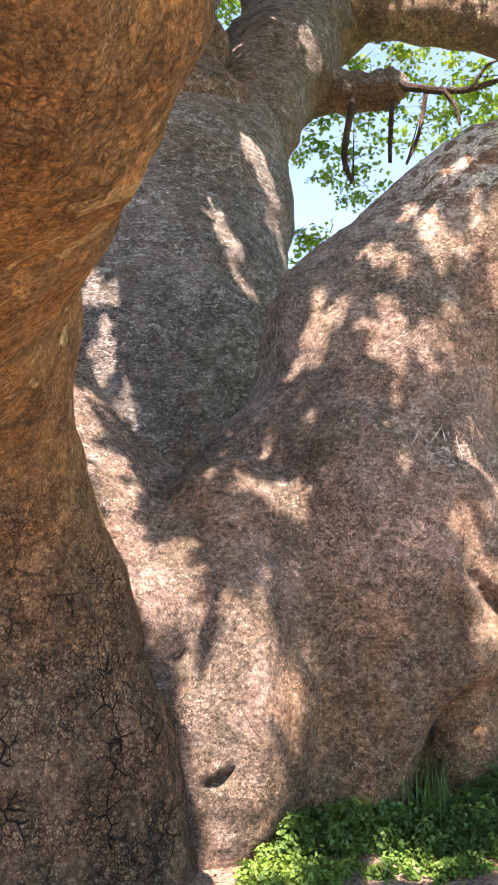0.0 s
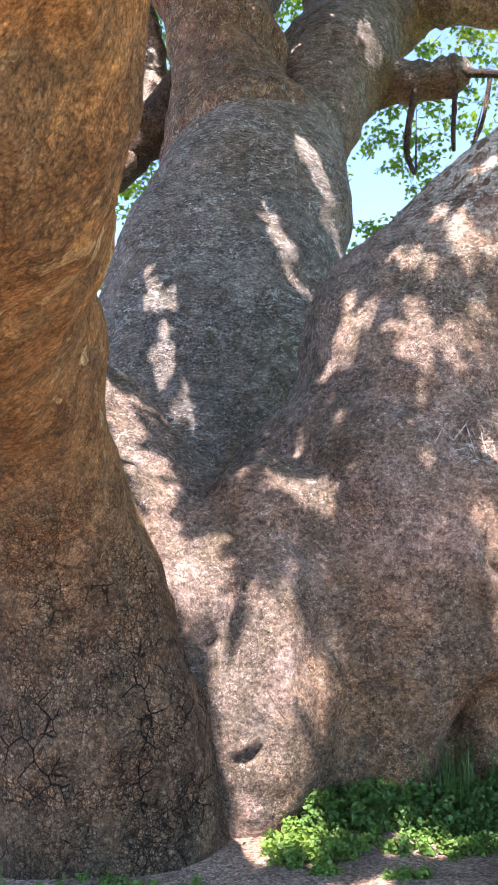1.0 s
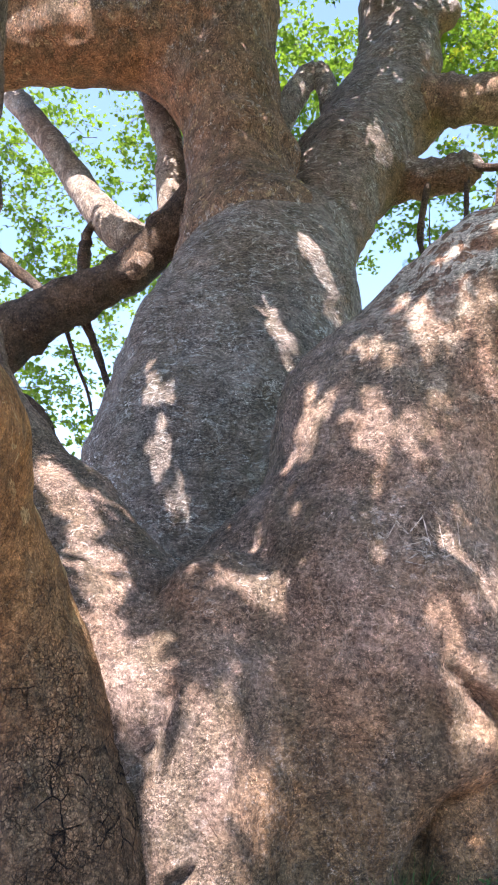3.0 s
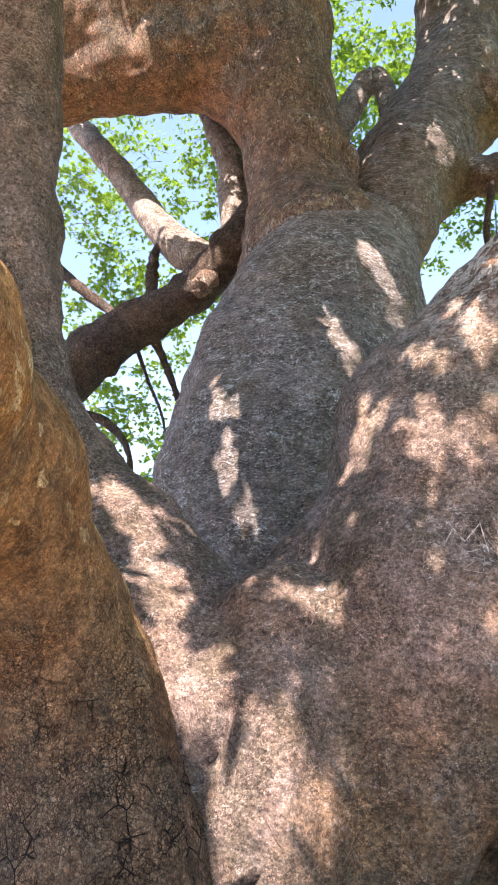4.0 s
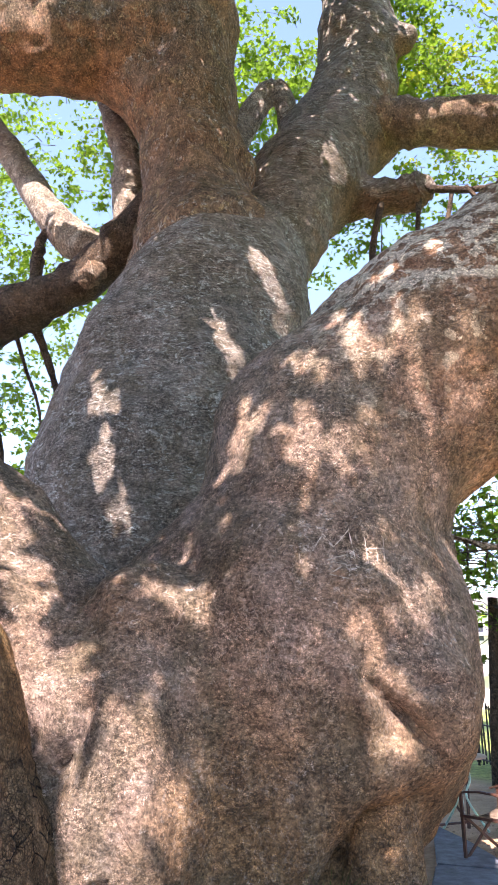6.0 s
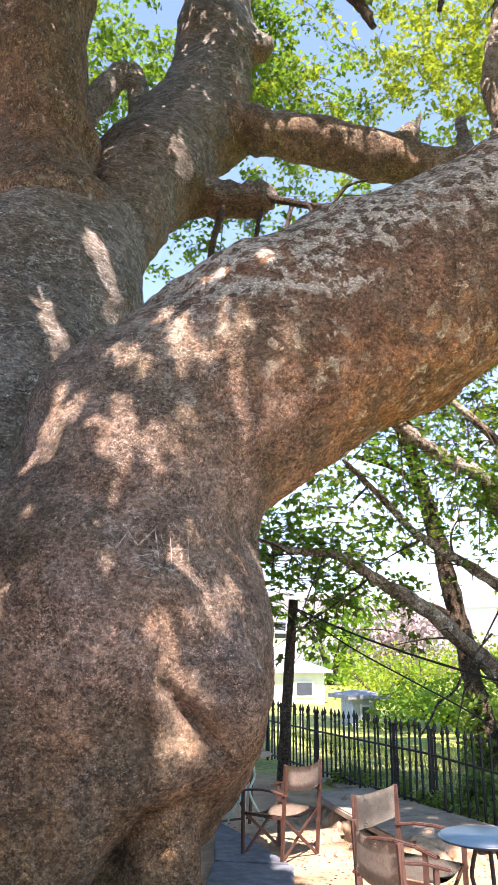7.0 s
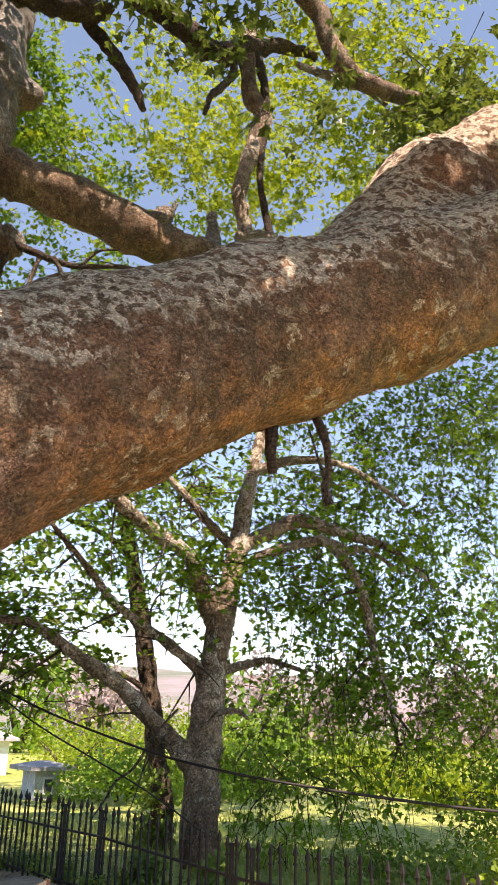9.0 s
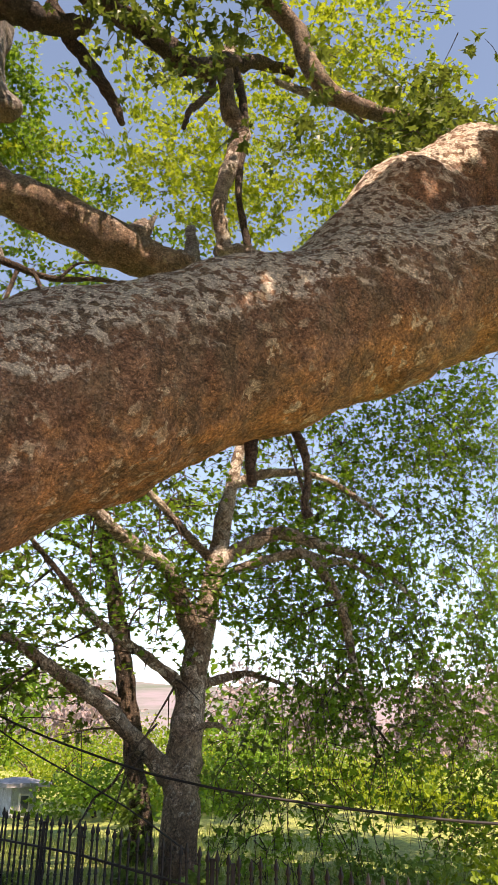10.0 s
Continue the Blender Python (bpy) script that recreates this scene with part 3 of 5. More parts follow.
TRUNK_FOLDS = [
    (0.12, 0.04, [(1.34, 1.64), (1.47, 1.50), (1.64, 1.31), (1.75, 1.14), (1.89, 0.99)]),
    (0.09, 0.03, [(1.44, 1.515), (1.50, 1.48), (1.57, 1.465)]),
    (0.09, 0.035, [(1.60, 1.40), (1.72, 1.27), (1.82, 1.17), (1.90, 1.02)]),
    (0.07, 0.035, [(1.76, 1.44), (1.88, 1.49), (2.02, 1.52)]),
    (-0.10, 0.07, [(1.28, 1.74), (1.40, 1.50), (1.46, 1.24), (1.50, 0.98)]),
    (-0.05, 0.09, [(1.58, 1.62), (1.70, 1.45), (1.86, 1.25)]),
    (0.09, 0.035, [(-0.70, 0.82), (-0.61, 0.94), (-0.49, 1.05), (-0.38, 1.22), (-0.36, 1.42), (-0.36, 1.66)]),
    (0.07, 0.02, [(-0.365, 1.50), (-0.36, 1.40), (-0.355, 1.34)]),
    (-0.05, 0.09, [(-0.60, 1.62), (-0.52, 1.35), (-0.62, 1.10)]),
    (-0.05, 0.07, [(-0.26, 1.60), (-0.22, 1.25), (-0.18, 0.90)]),
    (0.05, 0.03, [(-0.14, 0.82), (-0.04, 0.64), (0.03, 0.54)]),
    (0.05, 0.03, [(-0.17, 0.38), (-0.12, 0.50), (-0.11, 0.62)]),
    (0.05, 0.025, [(-0.95, 1.50), (-0.88, 1.62), (-0.82, 1.72)]),
    (0.05, 0.03, [(-0.80, 1.44), (-0.73, 1.24), (-0.72, 1.10)]),
    (-0.05, 0.08, [(-0.02, 1.15), (0.04, 0.80), (0.08, 0.45)]),
    (0.10, 0.08, [(0.20, 1.3), (0.22, 0.9), (0.20, 0.3), (0.16, -0.2)]),
    (0.16, 0.022, [(-0.36, 0.305), (-0.26, 0.325), (-0.16, 0.40)]),
    (-0.05, 0.05, [(-0.36, 0.36), (-0.26, 0.40), (-0.20, 0.46)]),
]
tv, tq = blend(BULGE, (-4.2, 4.5, -0.6), (11.4, 8.6, 12.0), 0.04, ((1.3, 0.05), (5.0, 0.022), (13.0, 0.009)))
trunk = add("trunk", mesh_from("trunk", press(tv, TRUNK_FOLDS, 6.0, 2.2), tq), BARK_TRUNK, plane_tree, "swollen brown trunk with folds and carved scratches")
of_tree(trunk)

STEM = [
    *chain([(-1.2, 4.98, -0.5, 0.88), (-1.27, 4.88, 0.4, 0.71), (-1.44, 4.74, 1.4, 0.60), (-1.61, 4.46, 2.1, 0.55), (-1.54, 3.6, 2.85, 0.66), (-1.0, 2.3, 3.0, 0.62), (-0.6, 1.5, 3.05, 0.60), (-0.1, 0.3, 3.3, 0.58), (0.6, -1.2, 3.9, 0.56)], 0.3),
    *chain([(-1.70, 4.58, 2.0, 0.46), (-2.08, 4.6, 3.05, 0.48), (-2.6, 4.7, 4.2, 0.48), (-3.3, 4.8, 5.6, 0.45)], 0.3),
    egg((-1.02, 4.36, 0.55), (0.26, 0.2, 0.35), 0.25),
]
STEM_FOLDS = [
    (0.06, 0.02, [(-0.80, 0.98), (-0.75, 0.84), (-0.79, 0.66), (-0.86, 0.60)]),
    (0.04, 0.02, [(-0.92, 0.86), (-0.89, 0.70), (-0.98, 0.58)]),
    (0.05, 0.025, [(-1.16, 1.34), (-1.22, 1.29), (-1.30, 1.30)]),
    (0.05, 0.025, [(-1.30, 0.46), (-1.22, 0.42), (-1.12, 0.45)]),
    (0.03, 0.03, [(-1.05, 1.9), (-1.0, 1.5), (-1.06, 1.15)]),
    (-0.05, 0.10, [(-1.0, 1.3), (-0.95, 0.9), (-0.90, 0.4)]),
    (0.04, 0.06, [(-1.22, 1.8), (-1.15, 1.2), (-1.10, 0.5)]),
]
sv, sq = blend(STEM, (-4.0, -1.8, -0.6), (1.6, 6.4, 6.4), 0.036, ((1.5, 0.05), (6.0, 0.02), (14.0, 0.008)))
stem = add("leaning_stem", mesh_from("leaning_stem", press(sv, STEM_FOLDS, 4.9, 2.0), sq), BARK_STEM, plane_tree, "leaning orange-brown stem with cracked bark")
of_tree(stem)

BACK = [
    *chain([(-1.95, 10.7, 0.0, 1.85), (-1.80, 10.8, 3.55, 1.84), (-1.64, 10.9, 4.7, 1.83), (-1.44, 11.2, 5.89, 1.76), (-1.13, 11.7, 7.25, 1.66), (-0.94, 12.2, 8.55, 1.40)], 0.4),
    *chain([(-0.7, 12.4, 8.0, 0.9), (-0.07, 13.4, 10.02, 0.94), (0.40, 14.2, 11.62, 1.1), (1.0, 15.0, 13.2, 1.1), (1.58, 15.3, 14.7, 0.92), (1.73, 15.4, 16.2, 0.88), (1.69, 15.5, 18.5, 0.87), (1.58, 15.5, 22, 0.8)], 0.35),
    cone((2.2, 15.4, 16.1), 0.5, (2.75, 15.2, 15.95), 0.36, 0.25),
    *chain([(0.9, 15.1, 13.1, 1.0), (1.75, 15.18, 13.35, 0.80)], 0.35),
    *[cone((-1.2 + 1.42 * math.cos(a), 12.2 + 1.36 * math.sin(a), 8.62 - 0.12 * math.sin(3 * a)), 0.03, (-1.2 + 1.42 * math.cos(a + 0.3), 12.2 + 1.36 * math.sin(a + 0.3), 8.62 - 0.12 * math.sin(3 * a + 0.9)), 0.03, 0.1, True) for a in (3.5, 3.8, 4.1, 4.4, 4.7, 5.0, 5.3)],
]
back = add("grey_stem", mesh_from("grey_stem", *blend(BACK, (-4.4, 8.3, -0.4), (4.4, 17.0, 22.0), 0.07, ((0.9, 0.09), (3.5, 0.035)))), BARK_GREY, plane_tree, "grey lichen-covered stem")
of_tree(back)
ARCH = [
    *chain([(-1.22, 12.02, 8.6, 1.47), (-1.36, 12.2, 9.2, 1.25), (-1.54, 12.42, 9.95, 0.99), (-1.65, 12.6, 11.2, 0.92), (-1.94, 12.8, 13.0, 1.03), (-2.2, 12.9, 14.85, 1.25), (-2.3, 13.0, 17.2, 1.3), (-2.2, 13.0, 20, 1.2)], 0.35),
    *chain([(-2.1, 12.8, 14.2, 0.9), (-3.14, 12.5, 14.4, 0.98), (-4.08, 12.2, 14.15, 0.95), (-5.2, 11.9, 14.2, 0.85), (-6.6, 11.5, 13.95, 0.72), (-7.6, 11.2, 13.3, 0.6)], 0.3),
    *chain([(-2.2, 12.7, 15.3, 1.2), (-3.6, 12.3, 15.6, 1.25), (-5.2, 11.8, 15.4, 1.15), (-6.6, 11.3, 15.2, 1.1)], 0.35),
    cone((-3.6, 12.45, 14.35), 0.75, (-2.05, 12.75, 12.4), 0.72, 0.45),
    egg((-0.75, 12.7, 10.9), (0.26, 0.3, 0.55), 0.35),
]
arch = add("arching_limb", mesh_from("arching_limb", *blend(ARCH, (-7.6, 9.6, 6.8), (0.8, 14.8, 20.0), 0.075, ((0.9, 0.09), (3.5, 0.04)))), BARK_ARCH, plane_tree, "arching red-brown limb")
of_tree(arch)


def bough(name, pts, mat, label="", sides=18, rough=0.05):
    return of_tree(limb(name, pts, mat, plane_tree, sides, rough, label))


bough("bough", [(1.1, 15.15, 13.15, 0.93), (1.75, 15.1, 13.35, 0.80), (2.3, 15.0, 13.40, 0.66), (2.9, 14.85, 13.2, 0.55), (3.7, 14.75, 13.06, 0.52), (4.43, 14.7, 12.91, 0.52), (5.5, 14.6, 12.55, 0.52), (6.48, 14.6, 12.35, 0.46), (7.3, 14.6, 12.45, 0.36), (7.75, 14.6, 12.56, 0.24), (7.9, 14.6, 12.6, 0.1)], BARK_LIMB, "mottled brown bough broken off at its end", 18, 0.09)
bough("broken_spike", [(5.6, 14.6, 12.6, 0.44), (5.95, 14.6, 12.85, 0.36), (6.22, 14.6, 13.23, 0.21), (6.36, 14.6, 13.42, 0.10), (6.5, 14.6, 13.7, 0.03)], BARK_PALE, "splintered grey wood of a torn limb", 12, 0.22)
bough("broken_spike", [(7.36, 14.5, 12.45, 0.26), (7.43, 14.5, 13.0, 0.17), (7.38, 14.5, 13.6, 0.11)], BARK_GREY, "short dead stub", 10, 0.16)
bough("broken_bough", [(0.7, 14.5, 11.6, 0.7), (1.73, 14.4, 11.23, 0.46), (2.45, 14.2, 11.02, 0.42), (2.85, 14.05, 11.05, 0.34), (2.95, 13.95, 11.05, 0.2)], BARK_GREY, "short broken grey bough with moss", 18, 0.14)
for pts in ([(2.8, 14.0, 11.0, 0.10), (3.23, 13.9, 10.85, 0.08), (3.76, 13.8, 10.7, 0.07), (4.24, 13.6, 10.6, 0.06), (5.03, 13.4, 10.72, 0.05), (5.94, 13.2, 10.65, 0.03)], [(3.67, 13.8, 10.79, 0.05), (3.9, 13.7, 10.29, 0.04), (3.95, 13.7, 9.9, 0.03)],
            [(2.75, 14.0, 10.8, 0.06), (2.65, 13.9, 9.98, 0.05), (2.6, 13.9, 9.3, 0.04)], [(2.0, 14.1, 10.9, 0.08), (1.78, 13.9, 9.9, 0.07), (1.72, 13.9, 9.3, 0.06), (1.85, 13.9, 8.9, 0.04)], [(3.39, 13.9, 10.75, 0.05), (3.18, 13.9, 9.84, 0.04), (2.9, 13.8, 9.2, 0.03)],
            [(4.2, 13.6, 10.6, 0.04), (4.5, 13.5, 11.0, 0.03), (4.9, 13.4, 11.1, 0.02)]):
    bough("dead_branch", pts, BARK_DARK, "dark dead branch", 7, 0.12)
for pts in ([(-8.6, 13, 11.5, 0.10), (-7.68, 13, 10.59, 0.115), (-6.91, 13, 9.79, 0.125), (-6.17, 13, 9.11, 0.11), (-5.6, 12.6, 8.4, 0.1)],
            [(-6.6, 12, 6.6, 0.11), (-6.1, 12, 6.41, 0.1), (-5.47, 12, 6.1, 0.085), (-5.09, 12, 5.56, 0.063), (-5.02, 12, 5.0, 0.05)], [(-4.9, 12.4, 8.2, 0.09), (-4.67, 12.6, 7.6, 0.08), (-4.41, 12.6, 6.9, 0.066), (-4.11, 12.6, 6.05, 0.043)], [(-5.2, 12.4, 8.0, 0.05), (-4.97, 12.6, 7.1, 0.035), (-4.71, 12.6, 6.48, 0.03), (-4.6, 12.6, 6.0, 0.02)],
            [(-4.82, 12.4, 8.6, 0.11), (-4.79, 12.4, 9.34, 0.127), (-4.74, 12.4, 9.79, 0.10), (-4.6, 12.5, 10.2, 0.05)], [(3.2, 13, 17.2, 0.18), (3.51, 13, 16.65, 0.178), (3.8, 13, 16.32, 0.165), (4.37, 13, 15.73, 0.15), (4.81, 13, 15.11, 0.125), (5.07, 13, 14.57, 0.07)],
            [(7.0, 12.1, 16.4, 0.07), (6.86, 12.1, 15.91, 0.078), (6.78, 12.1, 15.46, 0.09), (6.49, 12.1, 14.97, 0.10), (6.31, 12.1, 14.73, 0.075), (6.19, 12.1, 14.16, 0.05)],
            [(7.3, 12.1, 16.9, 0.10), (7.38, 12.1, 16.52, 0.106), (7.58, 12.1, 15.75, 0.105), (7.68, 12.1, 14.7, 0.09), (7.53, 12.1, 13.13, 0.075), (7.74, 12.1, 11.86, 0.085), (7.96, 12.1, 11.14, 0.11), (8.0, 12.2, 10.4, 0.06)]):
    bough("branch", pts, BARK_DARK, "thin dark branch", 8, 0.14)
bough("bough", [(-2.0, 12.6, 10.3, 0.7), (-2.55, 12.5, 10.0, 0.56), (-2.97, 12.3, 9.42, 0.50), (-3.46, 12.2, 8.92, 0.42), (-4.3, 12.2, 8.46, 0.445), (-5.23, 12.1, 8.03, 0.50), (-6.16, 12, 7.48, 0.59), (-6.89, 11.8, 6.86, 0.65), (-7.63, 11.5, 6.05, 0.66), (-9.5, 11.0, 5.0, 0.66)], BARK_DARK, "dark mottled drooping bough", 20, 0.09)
bough("burr", [(-3.3, 11.95, 8.75, 0.16), (-3.42, 11.8, 8.5, 0.2), (-3.5, 11.75, 8.3, 0.1)], BARK_LIMB, "knobbly burr under the bough", 10, 0.2)
bough("bough", [(-3.3, 12.5, 9.0, 0.24), (-3.7, 12.45, 9.42, 0.38), (-4.08, 12.5, 9.77, 0.37), (-4.89, 12.8, 10.79, 0.335), (-5.77, 13.1, 12.19, 0.31), (-6.74, 13.4, 13.65, 0.29), (-7.52, 13.7, 14.75, 0.28), (-8.76, 14, 16.67, 0.26), (-10.5, 14.6, 19, 0.22)], BARK_PALE, "pale rising bough", 16, 0.08)
bough("bough", [(-2.8, 12.6, 9.4, 0.42), (-2.93, 12.7, 9.89, 0.385), (-3.17, 13, 10.93, 0.34), (-3.38, 13.4, 12.23, 0.33), (-3.81, 13.8, 13.62, 0.325), (-4.21, 14.2, 14.77, 0.32), (-4.72, 14.5, 16.73, 0.31), (-5.0, 15, 19, 0.26)], BARK_PALE, "", 16, 0.08)
bough("hooked_bough", [(-1.5, 14.8, 12.9, 0.34), (-1.12, 15.0, 13.83, 0.32), (-0.69, 15.2, 14.74, 0.30), (-0.30, 15.3, 15.11, 0.29), (-0.05, 15.2, 14.29, 0.27), (0.05, 15.0, 13.0, 0.24)], BARK_PALE, "grey bough bent into a hook")
bough("bough", [(6.2, 9.7, 17.8, 0.24), (6.84, 9.9, 16.61, 0.22), (7.18, 9.9, 16.06, 0.21), (7.8, 9.9, 15.6, 0.21), (8.1, 9.9, 14.73, 0.21), (8.77, 9.9, 14.21, 0.185), (10.07, 9.9, 14.34, 0.165), (11.8, 9.9, 14.49, 0.15), (14, 10.2, 15.2, 0.1)], BARK_LIMB, "", 14, 0.12)
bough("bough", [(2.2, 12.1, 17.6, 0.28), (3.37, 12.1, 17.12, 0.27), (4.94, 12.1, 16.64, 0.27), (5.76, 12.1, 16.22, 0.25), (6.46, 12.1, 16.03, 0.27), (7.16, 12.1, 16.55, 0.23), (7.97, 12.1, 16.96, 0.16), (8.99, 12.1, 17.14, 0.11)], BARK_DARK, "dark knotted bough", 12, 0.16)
bough("bough", [(7.3, 12.2, 17.2, 0.17), (7.2, 12.2, 16.6, 0.19), (7.3, 12.2, 15.37, 0.21), (7.63, 12.2, 14.76, 0.20), (7.3, 12.2, 13.42, 0.18), (7.09, 12.2, 12.43, 0.165), (7.28, 12.2, 11.62, 0.15), (7.36, 12.2, 10.8, 0.15), (7.5, 12.2, 9.8, 0.1)], BARK_FAR, "crooked hanging bough", 14, 0.15)
bough("branch", [(7.0, 12.0, 11.2, 0.12), (7.35, 12.0, 11.3, 0.14), (7.75, 12.0, 11.36, 0.16), (7.95, 12.0, 11.15, 0.14), (8.2, 12.0, 10.7, 0.1)], BARK_PALE, "knobbly pale branch end", 10, 0.2)
bough("branch", [(7.4, 10.1, 14.2, 0.06), (7.79, 10.2, 14.33, 0.08), (8.2, 10.2, 14.37, 0.094), (8.69, 10.2, 14.4, 0.10), (9.11, 10.2, 14.41, 0.085), (9.6, 10.2, 14.2, 0.05)], BARK_PALE, "pale bleached branch", 8, 0.1)
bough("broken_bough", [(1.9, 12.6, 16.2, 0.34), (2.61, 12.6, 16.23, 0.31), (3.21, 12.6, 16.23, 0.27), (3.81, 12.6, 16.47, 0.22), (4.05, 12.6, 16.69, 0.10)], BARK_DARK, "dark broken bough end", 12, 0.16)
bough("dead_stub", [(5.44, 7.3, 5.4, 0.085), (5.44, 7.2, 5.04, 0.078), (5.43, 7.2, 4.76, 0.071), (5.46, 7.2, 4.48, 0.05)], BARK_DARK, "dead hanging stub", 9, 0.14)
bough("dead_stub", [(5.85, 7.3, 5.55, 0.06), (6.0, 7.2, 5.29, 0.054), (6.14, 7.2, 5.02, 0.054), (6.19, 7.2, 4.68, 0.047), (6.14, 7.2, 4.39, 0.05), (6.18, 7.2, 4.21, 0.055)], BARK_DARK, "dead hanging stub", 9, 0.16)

# ---- crowns of leaves ----


def sprays(centre, radius, count, per=24, size=0.16, droop=0.5, length=1.0, seed=1, keep=None):
    """Leafy sprays spread in an egg-shaped space: leaf places and thin twigs."""
    rng = np.random.default_rng(seed)
    d = rng.normal(size=(count, 3))
    d /= np.linalg.norm(d, axis=1, keepdims=True)
    p = np.array(centre) + d * (rng.random((count, 1)) ** 0.45) * np.array(radius)
    lump = fbm(p, 0.45, 2)
    p = p[lump > -0.15]
    if keep is not None:
        p = p[keep(p)]
    spots, twigs = [], []
    for q in p:
        yaw = rng.random() * 6.283
        L = length * (0.6 + 0.8 * rng.random())
        drop = droop * (0.3 + 1.5 * rng.random())
        way = np.array([math.cos(yaw), math.sin(yaw), 0.35 - 0.5 * droop * rng.random()])
        side = np.array([-way[1], way[0], 0.0]) * rng.normal(0, 0.3)
        def along(t):
            t = np.asarray(t)[:, None]
            return q + (way * t * (1 - 0.35 * droop * t) + side * t * t + np.array([0, 0, -drop]) * t * t) * L
        knots = np.sort(rng.random(max(3, per // 4)) ** 0.8)
        tuft = along(knots)[rng.integers(0, len(knots), per)]
        spots.append(tuft + rng.normal(0, 1, (per, 3)) * np.array([0.15, 0.15, 0.07]) * L)
        twigs.append(tube([(*c, w) for c, w in zip(along([0, 0.33, 0.7, 1.0]), (0.011, 0.008, 0.006, 0.003))], 3, 0, 1, False))
    return np.concatenate(spots), twigs


def crown(parent, specs, material, name="foliage", size=0.16, label="", small=False):
    spots, twigs = [], []
    for n, (c, r, count, per, droop) in enumerate(specs):
        s, w = sprays(c, r, count, per, size, droop, 1.0, n * 13 + len(name) + int(size * 1000))
        spots.append(s)
        twigs += w
    v, f = leaves(np.concatenate(spots), size, 0.9, small, np.random.default_rng(len(spots)))
    a = add(name, mesh_from(name, v, f, False), material, parent, label, "stuff")
    b = add("twig", mesh_from("twig", *joined(twigs)), BARK_DARK, parent, "thin dark twigs", "stuff")
    return a, b


for ob in crown(plane_tree, [((-7, 18, 13), (6, 3, 8), 640, 34, 0.5), ((-3.5, 17.5, 17), (4, 2.5, 5), 320, 34, 0.5), ((-8, 16, 6), (4, 3, 3), 220, 32, 0.6), ((-1.0, 18.5, 16), (3, 2, 4), 280, 32, 0.5),
                             ((2.5, 19.5, 9), (3.5, 2.5, 6), 430, 34, 0.5), ((6.5, 20, 13.5), (5, 3, 5), 440, 32, 0.5), ((3.5, 17.5, 18), (2, 2, 3), 170, 32, 0.5)], LEAF, "foliage", 0.145, "bright green plane leaves"):
    of_tree(ob)
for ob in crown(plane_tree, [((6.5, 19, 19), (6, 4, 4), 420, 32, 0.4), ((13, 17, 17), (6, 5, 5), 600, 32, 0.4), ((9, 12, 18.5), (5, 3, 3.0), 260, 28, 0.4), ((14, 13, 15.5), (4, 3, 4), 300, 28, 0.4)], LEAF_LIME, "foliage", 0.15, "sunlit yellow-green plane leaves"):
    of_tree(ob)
for ob in crown(plane_tree, [((8.5, 8.5, 13.2), (5, 2, 1.6), 80, 14, 0.5), ((5, 10.5, 15.5), (3, 1.5, 1.5), 60, 14, 0.5), ((12.2, 9.5, 13), (3, 2, 2.4), 130, 15, 0.5)], LEAF_SHADED, "near_foliage", 0.22, "plane leaves hanging overhead, their shade put into a darker green"):
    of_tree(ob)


# Gaps in the unseen crown, each followed down its sunbeam to z = 0: x, y, radius.
GAPS_ROOT = [(-1.33, 7.36, 0.12), (-1.1, 7.0, 0.1), (-0.92, 6.59, 0.09), (-1.22, 7.18, 0.08), (-1.02, 6.8, 0.08), (-0.61, 5.98, 0.17), (-0.44, 6.01, 0.09), (0.1, 5.81, 0.1), (0.13, 5.71, 0.09), (-0.44, 5.34, 0.14), (-0.31, 5.18, 0.18), (-0.14, 5.18, 0.14), (-0.03, 5.13, 0.1), (-0.22, 4.95, 0.18), (-0.38, 4.94, 0.09), (0.06, 5.28, 0.05), (-0.3, 4.87, 0.09), (1.55, 6.36, 0.05), (1.59, 6.25, 0.07), (1.59, 6.08, 0.06), (0.01, 4.59, 0.09), (0.16, 4.88, 0.09), (0.09, 4.76, 0.07), (0.73, 4.77, 0.06), (0.94, 4.77, 0.06), (-1.55, 7.62, 0.1), (-0.8, 6.3, 0.08), (-0.72, 6.05, 0.06), (-0.66, 5.68, 0.06), (-0.6, 5.62, 0.06)]
GAPS_BROAD = [(-0.52, 5.95, 0.17), (-0.55, 5.70, 0.12), (-0.42, 5.40, 0.14), (-0.28, 5.15, 0.22), (-0.15, 5.00, 0.18), (0.10, 5.78, 0.12), (0.10, 5.55, 0.08), (0.08, 4.72, 0.12), (-0.12, 5.42, 0.10)]
GAPS_TRUNK = [(1.48, 8.9, 0.11), (1.57, 8.7, 0.05), (1.09, 8.45, 0.11), (1.23, 8.35, 0.08), (1.64, 8.35, 0.11), (1.87, 8.41, 0.12), (2.0, 8.4, 0.06), (2.04, 8.28, 0.09), (2.12, 8.27, 0.11), (2.18, 8.23, 0.07), (0.68, 8.14, 0.12), (1.1, 7.87, 0.14), (1.22, 7.7, 0.15), (0.96, 7.8, 0.07), (1.34, 7.62, 0.06), (0.54, 7.93, 0.08), (1.55, 7.77, 0.07), (1.68, 7.74, 0.06), (2.36, 9.21, 0.09), (1.83, 9.26, 0.05), (1.97, 9.19, 0.05), (0.03, 7.42, 0.07), (0.35, 6.75, 0.11), (0.27, 6.61, 0.05), (0.07, 6.75, 0.04), (1.72, 7.01, 0.1), (1.47, 6.56, 0.07), (1.27, 6.48, 0.05), (1.9, 6.89, 0.1)]
